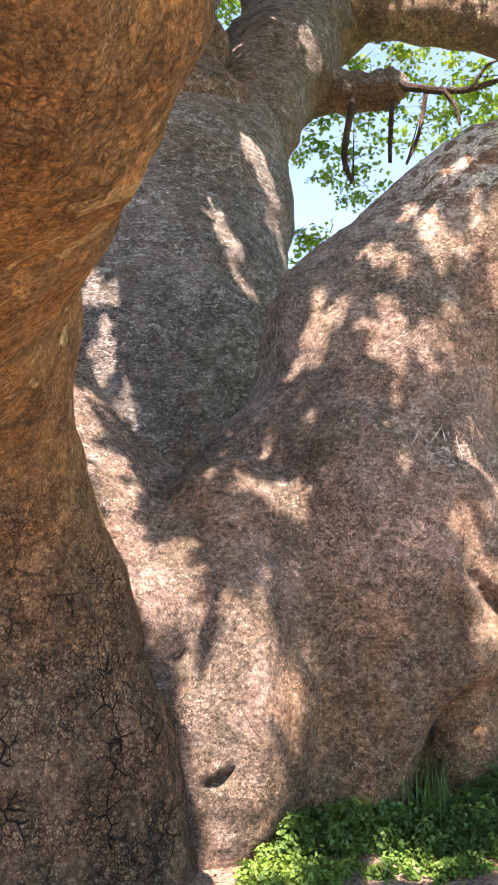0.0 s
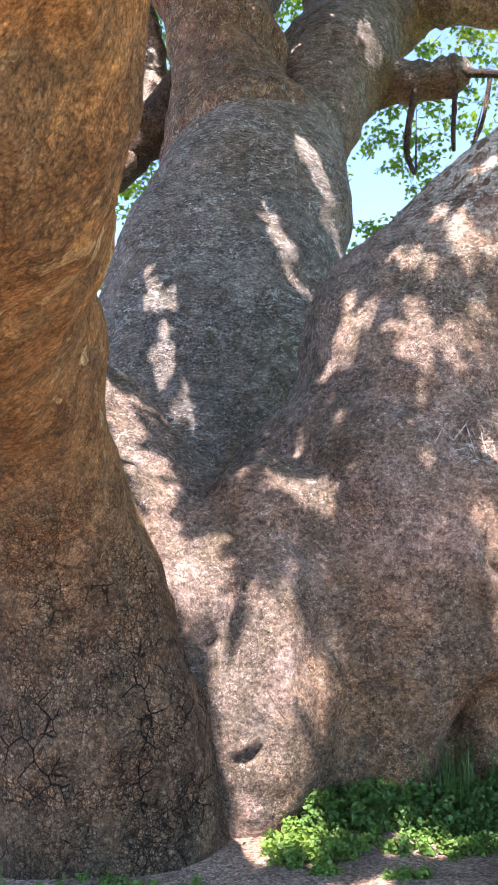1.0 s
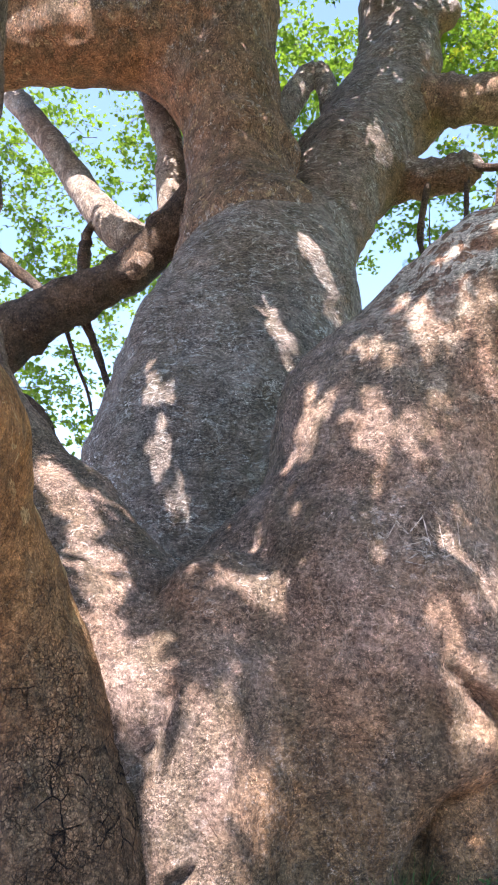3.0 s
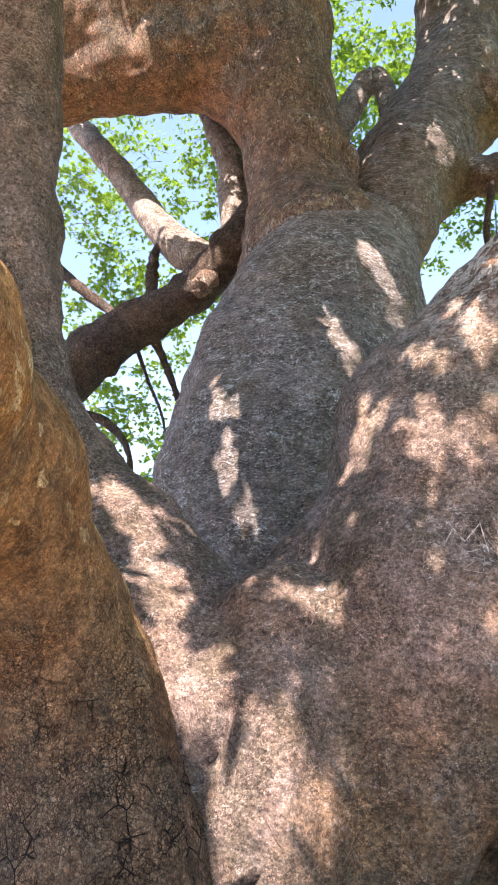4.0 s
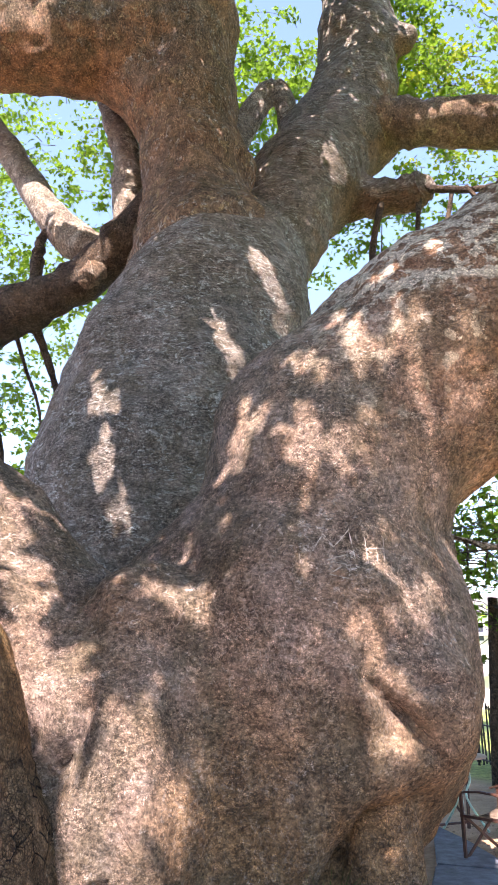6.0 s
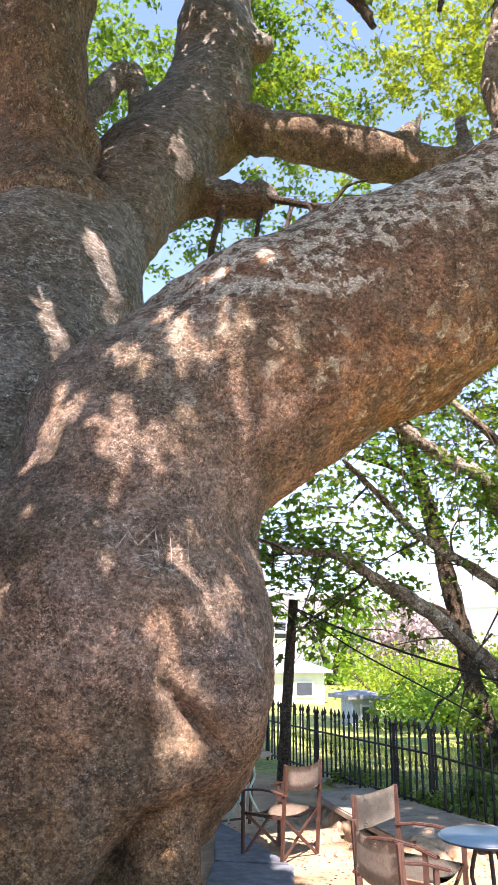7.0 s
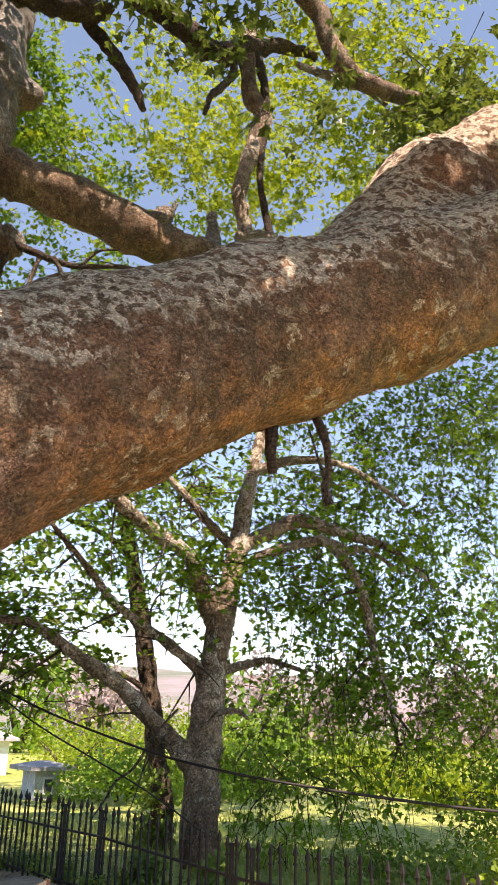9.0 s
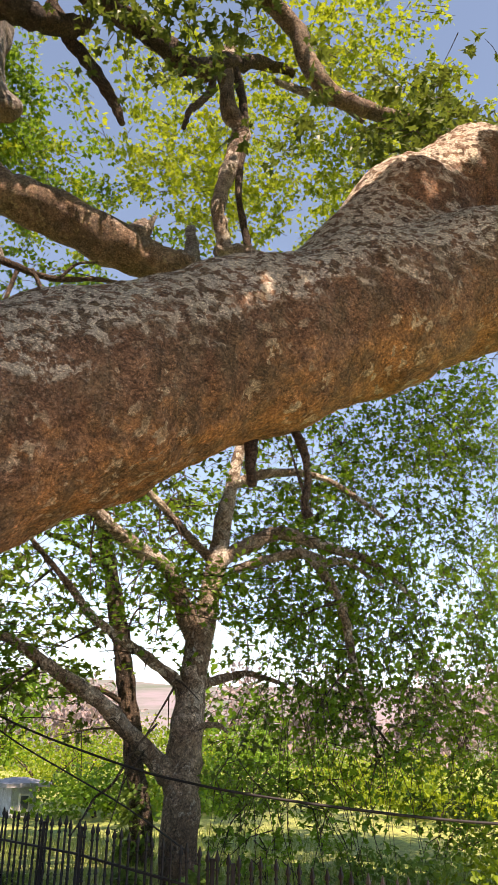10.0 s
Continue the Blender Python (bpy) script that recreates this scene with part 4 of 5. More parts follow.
GAPS_GREY = [(-1.95, 12.7, 0.12), (-1.85, 12.28, 0.15), (-1.68, 12.1, 0.14), (-1.75, 11.74, 0.09), (-1.75, 11.52, 0.22), (-1.87, 11.5, 0.11), (-1.54, 10.99, 0.16), (0.19, 15.3, 0.23), (0.37, 15.1, 0.25), (0.5, 14.95, 0.2), (0.47, 14.78, 0.13), (-0.36, 13.7, 0.15), (-0.21, 13.45, 0.21), (-0.08, 13.17, 0.16), (-0.01, 13.04, 0.1), (1.48, 20.33, 0.3), (-3.01, 17.48, 0.28), (-3.32, 17.07, 0.2), (-4.44, 19.13, 0.31), (-4.99, 19.75, 0.19), (-3.19, 21.07, 0.16)]
GAPS_LIMB = [(2.02, 8.59, 0.07), (2.5, 8.54, 0.09), (5.28, 10.11, 0.09), (4.98, 9.96, 0.06), (5.74, 10.3, 0.08), (3.85, 22.8, 0.22), (5.43, 22.2, 0.16), (2.57, 22.73, 0.16), (8.27, 12.5, 0.13), (8.78, 12.82, 0.08), (5.94, 10.52, 0.07), (5.13, 10.0, 0.09), (5.85, 9.91, 0.06), (6.16, 21.95, 0.14), (5.58, 22.22, 0.16)]

# Feet of the beams blocked by leaves added to shade the leaning stem: x, y.
SHADE = [(-0.76, 5.46), (-0.79, 5.38), (-0.76, 5.48), (-0.8, 5.38), (-0.73, 5.4), (-0.78, 5.34), (-0.69, 5.32), (-0.73, 5.27), (-0.69, 5.18), (-0.67, 5.16), (-0.79, 5.48), (-0.83, 5.4), (-0.75, 5.25), (-0.8, 5.2), (-0.7, 5.13), (-0.74, 5.08), (-0.69, 4.9)]


def overhead():
    """Unseen leaves high over the path, added to shade the trunks and let a few beams through."""
    rng = np.random.default_rng(21)
    n, k = 112000, 84000
    p = np.stack([rng.uniform(-11, 15, n), rng.uniform(-11, 9, n), rng.uniform(10.5, 14.5, n)], 1)
    q = np.stack([rng.uniform(-9, 13, k), rng.uniform(-3, 13, k), rng.uniform(17.0, 21.0, k)], 1)
    p = np.concatenate([p, q])
    ahead = np.max([(p[:, 0] - 1.7) * a + p[:, 1] * b for a, b in ((0.45, 0.893), (0.2, 0.98), (0.0, 1.0), (-0.34, 0.94))], axis=0)
    p = p[ahead < (p[:, 2] - 2.2) / 1.30]
    n = len(p)
    foot = p - np.array(SUN) * (p[:, 2:] / SUN.z)
    keep = np.ones(n, bool)
    for x, y, r in [(x, y, 1.35 * r + 0.02) for x, y, r in GAPS_ROOT + GAPS_BROAD] + GAPS_TRUNK + GAPS_GREY + GAPS_LIMB:
        keep &= np.hypot(foot[:, 0] - x, foot[:, 1] - y) > 0.95 * r + 0.105
    gap = fbm(np.stack([foot[:, 0], foot[:, 1], np.zeros(n)], 1), 0.9, 2)
    keep &= ~((foot[:, 1] < 3.6) & (gap > -0.12))
    keep &= ~((foot[:, 1] < 4.6) & (foot[:, 0] > -0.3) & (gap > -0.22))
    keep &= ~((foot[:, 0] > 2.3) & (foot[:, 1] < 8.7) & (gap > -0.5))
    keep &= ~((foot[:, 0] > 3.2) & (foot[:, 1] > 12.9 - 0.2 * (foot[:, 0] < 6)) & (gap > -0.75))
    keep &= ~((foot[:, 1] > 18.0) & (foot[:, 1] < 20.3) & (foot[:, 0] < -2.6) & (gap > -0.1))
    spots = [p[keep]]
    for x, y in SHADE:
        h = rng.uniform(10.5, 13.0, 26)
        c = np.stack([x + rng.normal(0, 0.06, 26), y + rng.normal(0, 0.06, 26), np.zeros(26)], 1)
        spots.append(c + np.array(SUN) * (h / SUN.z)[:, None])
    v, f = leaves(np.concatenate(spots), 0.27, 0.7, True, rng)
    return mesh_from("unseen_shade_foliage", v, f, False)


of_tree(add("foliage", overhead(), LEAF, plane_tree, "unseen leaf layers added over the path to cast dappled shade", "stuff"))

# ---- tree behind the fence ----
far_tree = thing("plane_tree", "younger plane tree with pale bark behind the fence", "tree", at=(6.21, 10.9, -0.5))


of_tree(limb("trunk", [(6.24, 10.9, -0.9, 0.33), (6.24, 10.9, -0.13, 0.28), (6.22, 10.9, 0.99, 0.26), (6.23, 10.9, 1.38, 0.275), (6.28, 10.9, 2.06, 0.235), (6.35, 10.95, 2.62, 0.22), (6.49, 11, 3.3, 0.215), (6.68, 11.1, 3.95, 0.18), (6.84, 11.2, 4.63, 0.16), (6.98, 11.3, 5.27, 0.14), (7.2, 11.4, 6.1, 0.115), (7.5, 11.6, 7.2, 0.09), (7.9, 12, 9, 0.05)], BARK_FAR, far_tree, 18, 0.09))
FAR_LIMBS = [
    [(6.15, 10.9, 1.2, 0.2), (5.86, 10.9, 1.48, 0.15), (5.35, 10.8, 1.9, 0.125), (4.76, 10.6, 2.34, 0.105), (4.2, 10.4, 2.62, 0.09), (3.74, 10.2, 2.87, 0.07), (3.38, 10.0, 2.99, 0.06), (2.94, 9.9, 3.0, 0.045), (2.3, 9.7, 3.15, 0.025)],
    [(6.3, 10.95, 2.4, 0.14), (6.11, 10.9, 2.58, 0.10), (5.59, 10.8, 2.9, 0.078), (5.05, 10.6, 3.16, 0.068), (4.64, 10.5, 3.39, 0.06), (4.21, 10.3, 3.77, 0.05), (3.6, 10.1, 4.3, 0.03)],
    [(6.4, 11.0, 3.3, 0.18), (6.1, 10.9, 3.79, 0.14), (5.83, 10.8, 4.24, 0.118), (5.22, 10.7, 4.54, 0.11), (4.67, 10.5, 4.8, 0.105), (4.3, 10.4, 5.15, 0.09), (3.7, 10.2, 6.0, 0.06)],
    [(6.8, 11.2, 4.5, 0.10), (6.3, 11.2, 4.9, 0.075), (5.75, 11.1, 5.35, 0.065), (5.17, 11.0, 5.75, 0.055), (4.6, 10.9, 6.3, 0.035)],
    [(6.85, 11.2, 4.5, 0.14), (7.16, 11.1, 4.73, 0.122), (7.85, 11, 5.1, 0.135), (8.38, 10.9, 5.01, 0.11), (8.91, 10.8, 4.88, 0.085), (9.66, 10.7, 4.68, 0.058), (10.6, 10.7, 4.0, 0.035)],
    [(7.1, 11.1, 4.4, 0.08), (7.48, 11, 4.54, 0.08), (8.18, 10.9, 4.77, 0.092), (8.71, 10.8, 4.64, 0.08), (9.04, 10.7, 4.66, 0.055), (9.7, 10.6, 4.3, 0.03)],
    [(8.15, 10.8, 4.8, 0.07), (8.38, 10.6, 4.52, 0.08), (8.76, 10.6, 4.06, 0.075), (8.93, 10.6, 3.59, 0.078), (9.01, 10.6, 3.12, 0.072), (9.13, 10.6, 2.66, 0.055), (9.34, 10.6, 2.13, 0.04), (9.41, 10.6, 1.5, 0.02)],
    [(6.45, 10.9, 2.55, 0.10), (6.59, 10.9, 2.6, 0.078), (6.92, 10.9, 2.69, 0.065), (7.31, 10.9, 2.76, 0.05), (7.9, 10.8, 2.6, 0.03)],
    [(6.1, 10.7, 1.75, 0.06), (6.25, 10.6, 1.85, 0.053), (6.37, 10.6, 1.98, 0.045), (6.64, 10.6, 2.0, 0.036), (6.8, 10.6, 1.9, 0.02)],
    [(7.2, 11.4, 6.0, 0.10), (8.0, 11.3, 6.3, 0.077), (9.0, 11.2, 6.3, 0.064), (10.2, 11.1, 5.7, 0.045)],
]
for pts in FAR_LIMBS:
    of_tree(limb("limb", pts, BARK_FAR, far_tree, 10, 0.12))
# bare dark twigs hanging from the lower limbs
twig_rng = np.random.default_rng(17)
bare = []
for pts in FAR_LIMBS[:4] + FAR_LIMBS[6:7]:
    for k in range(11):
        i = twig_rng.integers(1, len(pts) - 1)
        p = np.array(pts[i][:3]) + (np.array(pts[i + 1][:3]) - np.array(pts[i][:3])) * twig_rng.random()
        d = np.array([twig_rng.normal(-0.15, 0.55), twig_rng.normal(-0.1, 0.3), twig_rng.normal(-0.15, 0.35)])
        L = 0.5 + 0.9 * twig_rng.random()
        bend = np.array([twig_rng.normal(0, 0.2), twig_rng.normal(0, 0.1), -0.45 * twig_rng.random()])
        line = [p + (d * t + bend * t * t) * L for t in (0, 0.35, 0.7, 1.0)]
        bare.append(tube([(*c, w) for c, w in zip(line, (0.022, 0.016, 0.011, 0.005))], 5, 0.15, 3, False))
        q = line[1 + k % 2]
        e = np.array([twig_rng.normal(0, 0.3), twig_rng.normal(0, 0.2), twig_rng.normal(-0.15, 0.25)])
        bare.append(tube([(*q, 0.012), (*(q + e * 0.6), 0.008), (*(q + e * 1.1 + (0, 0, -0.08)), 0.004)], 4, 0.1, 2, False))
of_tree(add("twig", mesh_from("twig", *joined(bare)), BARK_DARK, far_tree, "bare dark twigs", "stuff"))
for ob in crown(far_tree, [((4.0, 10.8, 4.3), (2.4, 1.4, 2.3), 130, 18, 0.5), ((7.3, 12.3, 5.8), (3.3, 1.6, 2.8), 300, 19, 0.6), ((10.2, 11.4, 3.4), (2.9, 1.8, 4.2), 640, 24, 1.2), ((13, 12.0, 4), (3.5, 2.2, 5.5), 620, 24, 1.2), ((13.6, 11.8, 9.2), (3.4, 2.0, 2.6), 380, 17, 0.8), ((10, 12.6, 7.6), (3.8, 2.0, 2.4), 400, 16, 0.8), ((2.8, 10.9, 2.9), (1.5, 1.0, 1.0), 60, 12, 0.5), ((6.6, 10.4, 3.9), (1.2, 0.5, 0.5), 36, 13, 0.4), ((8.2, 10.6, 1.4), (1.5, 0.8, 1.7), 130, 14, 1.2)], LEAF, "foliage", 0.112, "green hanging plane leaves"):
    of_tree(ob)

# backing layer whose dark green paints the shade between the leaf clumps
for ob in crown(far_tree, [((12.0, 14.5, 3.2), (4.5, 1.5, 5.2), 620, 17, 1.0), ((8.0, 14.8, 7.2), (3.0, 1.2, 2.4), 200, 16, 0.6), ((3.4, 12.6, 3.4), (2.4, 0.8, 1.8), 70, 14, 0.5)], LEAF_SHADED, "inner_foliage", 0.15, "inner leaves with the shade put into their darker green"):
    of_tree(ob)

ivy_tree = thing("ivy_tree", "slim dark tree trunk wrapped in ivy", "tree", at=(6.4, 13.5, -0.6))
of_tree(limb("trunk", [(6.6, 13.5, -0.9, 0.19), (6.54, 13.5, 0.72, 0.18), (6.41, 13.5, 1.27, 0.172), (6.27, 13.5, 2.08, 0.165), (6.1, 13.5, 2.92, 0.158), (5.97, 13.5, 3.61, 0.15), (5.7, 13.5, 4.68, 0.14), (5.49, 13.5, 5.6, 0.12), (5.2, 13.5, 7.5, 0.07)], BARK_DARK, ivy_tree, 12, 0.12))
for pts in ([(5.75, 13.5, 4.6, 0.074), (5.2, 13.4, 5.0, 0.056), (4.4, 13.3, 5.2, 0.037)], [(6.25, 13.5, 2.3, 0.062), (5.6, 13.4, 2.6, 0.043), (5.0, 13.3, 2.5, 0.031)]):
    of_tree(limb("limb", pts, BARK_DARK, ivy_tree, 8, 0.1))
rng = np.random.default_rng(5)
h = rng.random(900) ** 1.3 * 1.7 - 0.6
a = rng.random(900) * 6.283
ivy = np.stack([6.45 - 0.05 * h + (0.14 + 0.2 * rng.random(900)) * np.cos(a), 13.5 + (0.14 + 0.2 * rng.random(900)) * np.sin(a), h], 1)
of_tree(add("ivy", mesh_from("ivy", *leaves(ivy, 0.12, 1.2, True, rng), False), LEAF_LOW, ivy_tree, "green ivy leaves", "stuff"))

of_tree(limb("fallen_branch", [(4.5, 10.2, 0.7, 0.008), (4.64, 10.2, 0.89, 0.013), (4.78, 10.2, 1.12, 0.016), (4.99, 10.2, 1.27, 0.017), (5.33, 10.3, 1.72, 0.016), (5.7, 10.6, 2.0, 0.014)], BARK_DARK, far_tree, 8, 0.14, "broken branch hanging from a limb"))

# ---- fence ----
IRON = plain("black_iron", (0.013, 0.010, 0.009), 0.7, 0.0, 0.5, 30)


def bar(bm, a, b, w, d=None):
    """A square bar from a to b."""
    a, b = Vector(a), Vector(b)
    m = (b - a).to_track_quat("Z", "Y").to_matrix().to_4x4()
    r = bmesh.ops.create_cube(bm, size=1)
    bmesh.ops.transform(bm, matrix=Matrix.Translation((a + b) / 2) @ m @ Matrix.Diagonal((w, d or w, (b - a).length, 1)), verts=r["verts"])
    return r["verts"]


def picket_mesh():
    bm = bmesh.new()
    prof = [(0.0, 0.010), (0.33, 0.010), (0.34, 0.016), (0.36, 0.010), (0.44, 0.010), (0.45, 0.016), (0.47, 0.010), (0.76, 0.009), (0.775, 0.016), (0.79, 0.009), (0.83, 0.009), (0.855, 0.018), (0.935, 0.003)]
    rings = []
    for z, r in prof:
        rings.append([bm.verts.new((r * x, r * y, z)) for x, y in ((1, 1), (-1, 1), (-1, -1), (1, -1))])
    for p, q in zip(rings, rings[1:]):
        for i in range(4):
            bm.faces.new((p[i], p[(i + 1) % 4], q[(i + 1) % 4], q[i]))
    bm.faces.new(rings[-1])
    me = bpy.data.meshes.new("picket")
    bm.to_mesh(me)
    bm.free()
    return me


FENCE = [(2.85, 13.8), (3.40, 11.9), (4.32, 9.2), (5.15, 7.05), (6.4, 5.0), (7.6, 3.0)]
fence = thing("fence", "black wrought iron fence with spear-headed pickets", "fence")
PICKET = picket_mesh()
FALL = {(4.32, 9.2): 0.0, (5.15, 7.05): -0.13, (6.4, 5.0): -0.20, (7.6, 3.0): -0.25}
for (x0, y0), (x1, y1) in zip(FENCE, FENCE[1:]):
    n = max(1, round(math.hypot(x1 - x0, y1 - y0) / 0.128))
    z0, z1 = FALL.get((x0, y0), 0.0), FALL.get((x1, y1), 0.0)
    for k in range(n):
        x, y = x0 + (x1 - x0) * k / n, y0 + (y1 - y0) * k / n
        o = add("picket", PICKET, IRON, fence)
        o.location = (x, y, 0.04 + z0 + (z1 - z0) * k / n + 0.014 * math.sin(k * 2.3) + 0.008 * math.sin(k * 5.1))
        o.rotation_euler = (0.018 * math.sin(k * 1.7), 0.018 * math.cos(k * 2.9), 0.4)
    for z, w in ((0.10, 0.026), (0.63, 0.032)):
        bm = bmesh.new()
        bar(bm, (x0, y0, z + z0), (x1, y1, z + z1), w, 0.022)
        part("rail", bm, IRON, fence)
    for k in range(0, n, 16):
        x, y, z = x0 + (x1 - x0) * (k + 0.5) / n, y0 + (y1 - y0) * (k + 0.5) / n, z0 + (z1 - z0) * k / n
        bm = bmesh.new()
        bar(bm, (x, y, -0.4), (x, y, 0.90 + z), 0.034)
        part("post", bm, IRON, fence)

pole = thing("utility_pole", "leaning dark wooden pole by the fence", "pole", at=(2.9, 11.6, 0))
of_tree(limb("shaft", [(2.88, 11.63, -0.3, 0.085), (2.96, 11.63, 0.9, 0.078), (3.08, 11.63, 2.5, 0.07)], BARK_DARK, pole, 12, 0.03))
for pts in ([(3.05, 11.6, 2.4, 0.014), (3.81, 10, 1.91, 0.014), (4.73, 8.8, 1.52, 0.014), (5.22, 8.2, 1.38, 0.014), (5.74, 7.8, 1.28, 0.014), (6.7, 7.2, 1.15, 0.015), (7.74, 6.6, 1.05, 0.016), (9.14, 6.0, 0.99, 0.017), (10.8, 5.5, 0.98, 0.017)], [(3.05, 11.6, 2.4, 0.011), (3.65, 10.4, 1.83, 0.011), (4.38, 10.1, 1.41, 0.011), (5.09, 9.9, 1.02, 0.011), (5.9, 9.8, 0.5, 0.011)]):
    o = add("cable", mesh_from("cable", *tube(pts, 6, 0)), IRON)
    tagged(o, "black overhead cable sagging from the wooden pole", "cable")

# ---- terrace ----
SLATE = plain("slate", (0.12, 0.14, 0.165), 0.75, 0, 0.45, 9, 0.6)
slabs = thing("pavement", "weathered blue-grey slate slabs beside the tree", "pavement", kind="structure")
for poly in ([(1.62, 5.0), (2.2, 4.6), (2.52, 7.05), (1.85, 7.2)], [(1.86, 7.24), (2.50, 7.09), (2.2, 8.1), (1.9, 8.9)], [(1.3, 3.9), (2.15, 3.7), (2.2, 4.55), (1.6, 4.95)]):
    bm = bmesh.new()
    top = [bm.verts.new((x, y, 0.02)) for x, y in poly]
    low = [bm.verts.new((x, y, -0.12)) for x, y in poly]
    bm.faces.new(top)
    for i in range(4):
        bm.faces.new((low[i], low[(i + 1) % 4], top[(i + 1) % 4], top[i]))
    bmesh.ops.bevel(bm, geom=[e for e in bm.edges if all(v.co.z > 0 for v in e.verts)], offset=0.012, segments=2, affect="EDGES")
    part("slab", bm, SLATE, slabs)

WOOD = plain("brown_wood", (0.075, 0.036, 0.026), 0.45, 0, 0.4, 25)
CANVAS = plain("faded_canvas", (0.30, 0.24, 0.19), 0.9, 0, 0.25, 60)
MESH_CLOTH = plain("grey_mesh_cloth", (0.16, 0.145, 0.12), 0.9, 0, 0.3, 90)


def cloth(bm, rows, thick=0.006):
    """A cloth panel through rows of points, with thickness."""
    grid = [[bm.verts.new(p) for p in r] for r in rows]
    faces = [bm.faces.new((a[i], a[i + 1], b[i + 1], b[i])) for a, b in zip(grid, grid[1:]) for i in range(len(a) - 1)]
    bmesh.ops.solidify(bm, geom=faces, thickness=thick)


def folding_chair(at, turn, label, fabric=CANVAS):
    """A folding canvas chair facing +y: crossed legs, arms, slung seat and back."""
    c = thing("folding_chair", label, "chair", "canvas chairs on the terrace")
    for x in (-0.27, 0.27):
        for y, top in ((-0.2, 0.86), (0.22, 0.62)):
            bm = bmesh.new()
            bar(bm, (x, y, 0), (x, y - (0.05 if top > 0.8 else 0), top), 0.020, 0.028)
            part("leg", bm, WOOD, c)
        bm = bmesh.new()
        for s in range(4):
            bar(bm, (x, -0.26 + 0.14 * s, (0.61, 0.635, 0.64, 0.625)[s]), (x, -0.115 + 0.14 * s, (0.635, 0.64, 0.625, 0.585)[s]), 0.042, 0.018)
        bmesh.ops.bevel(bm, geom=bm.edges[:], offset=0.006, segments=2, affect="EDGES")
        part("arm", bm, WOOD, c)
        for z in (0.06, 0.43):
            bm = bmesh.new()
            bar(bm, (x, -0.22, z), (x, 0.24, z), 0.014, 0.022)
            part("stretcher", bm, WOOD, c)
    for y in (-0.2, 0.22):
        for s in (-1, 1):
            bm = bmesh.new()
            bar(bm, (-0.26 * s, y + 0.012 * s, 0.07), (0.26 * s, y + 0.012 * s, 0.43), 0.013, 0.024)
            part("brace", bm, WOOD, c)
    n = 7
    bm = bmesh.new()
    cloth(bm, [[(-0.27 + 0.54 * i / (n - 1), y, 0.45 - 0.05 * math.sin(math.pi * i / (n - 1))) for i in range(n)] for y in (-0.2, -0.06, 0.08, 0.22)])
    part("seat", bm, fabric, c, "slung canvas seat", True)
    bm = bmesh.new()
    cloth(bm, [[(-0.285 + 0.57 * i / (n - 1), -0.245 - 0.05 * math.sin(math.pi * i / (n - 1)), z - 0.03 * math.sin(math.pi * i / (n - 1))) for i in range(n)] for z in (0.66, 0.73, 0.8, 0.86)])
    part("backrest", bm, fabric, c, "slung canvas backrest", True)
    c.matrix_basis = pose(*at, 0, 0, turn)
    return c


ENAMEL = plain("blue_enamel", (0.02, 0.05, 0.09), 0.3, 0, 0.2, 8, 0.03)


def disc(bm, r, z0, z1, seg=40):
    m = bmesh.ops.create_cone(bm, cap_ends=True, segments=seg, radius1=r, radius2=r, depth=z1 - z0)
    bmesh.ops.translate(bm, vec=(0, 0, (z0 + z1) / 2), verts=m["verts"])
    bmesh.ops.bevel(bm, geom=[e for e in bm.edges if e.is_boundary or len(e.link_faces) == 2 and e.calc_face_angle() > 1], offset=(z1 - z0) * 0.35, segments=2, affect="EDGES")


def bistro_table(at, r, top_mat, label, leg_mat):
    t = thing("bistro_table", label, "table")
    bm = bmesh.new()
    disc(bm, r, 0.70, 0.725)
    part("tabletop", bm, top_mat, t, "", True)
    for k in range(3):
        a = 0.4 + k * 2.094
        o = limb("leg", [(0.05 * math.cos(a), 0.05 * math.sin(a), 0.70, 0.012), (0.10 * math.cos(a), 0.10 * math.sin(a), 0.5, 0.012), (0.05 * math.cos(a), 0.05 * math.sin(a), 0.32, 0.012), (0.26 * math.cos(a), 0.26 * math.sin(a), 0.0, 0.012)], leg_mat, t, 8, 0)
    t.location = at
    return t


folding_chair((2.46, 7.5, -0.08), 48, "folding chair with faded canvas and dark brown wood")
folding_chair((3.05, 5.24, 0.0), -132, "folding chair with grey mesh cloth beside the blue table", MESH_CLOTH)
folding_chair((2.84, 4.26, 0.0), -78, "folding chair with tan canvas beside the slate path")
folding_chair((1.95, 8.9, 0.0), 120, "folding chair with pale canvas seat by the white table")
bistro_table((3.35, 4.74, 0), 0.27, ENAMEL, "round blue metal bistro table reflecting the sky", IRON)
bistro_table((2.2, 8.5, 0), 0.27, CANVAS, "small round white table behind the chairs", plain("mint_paint", (0.35, 0.55, 0.45), 0.5))

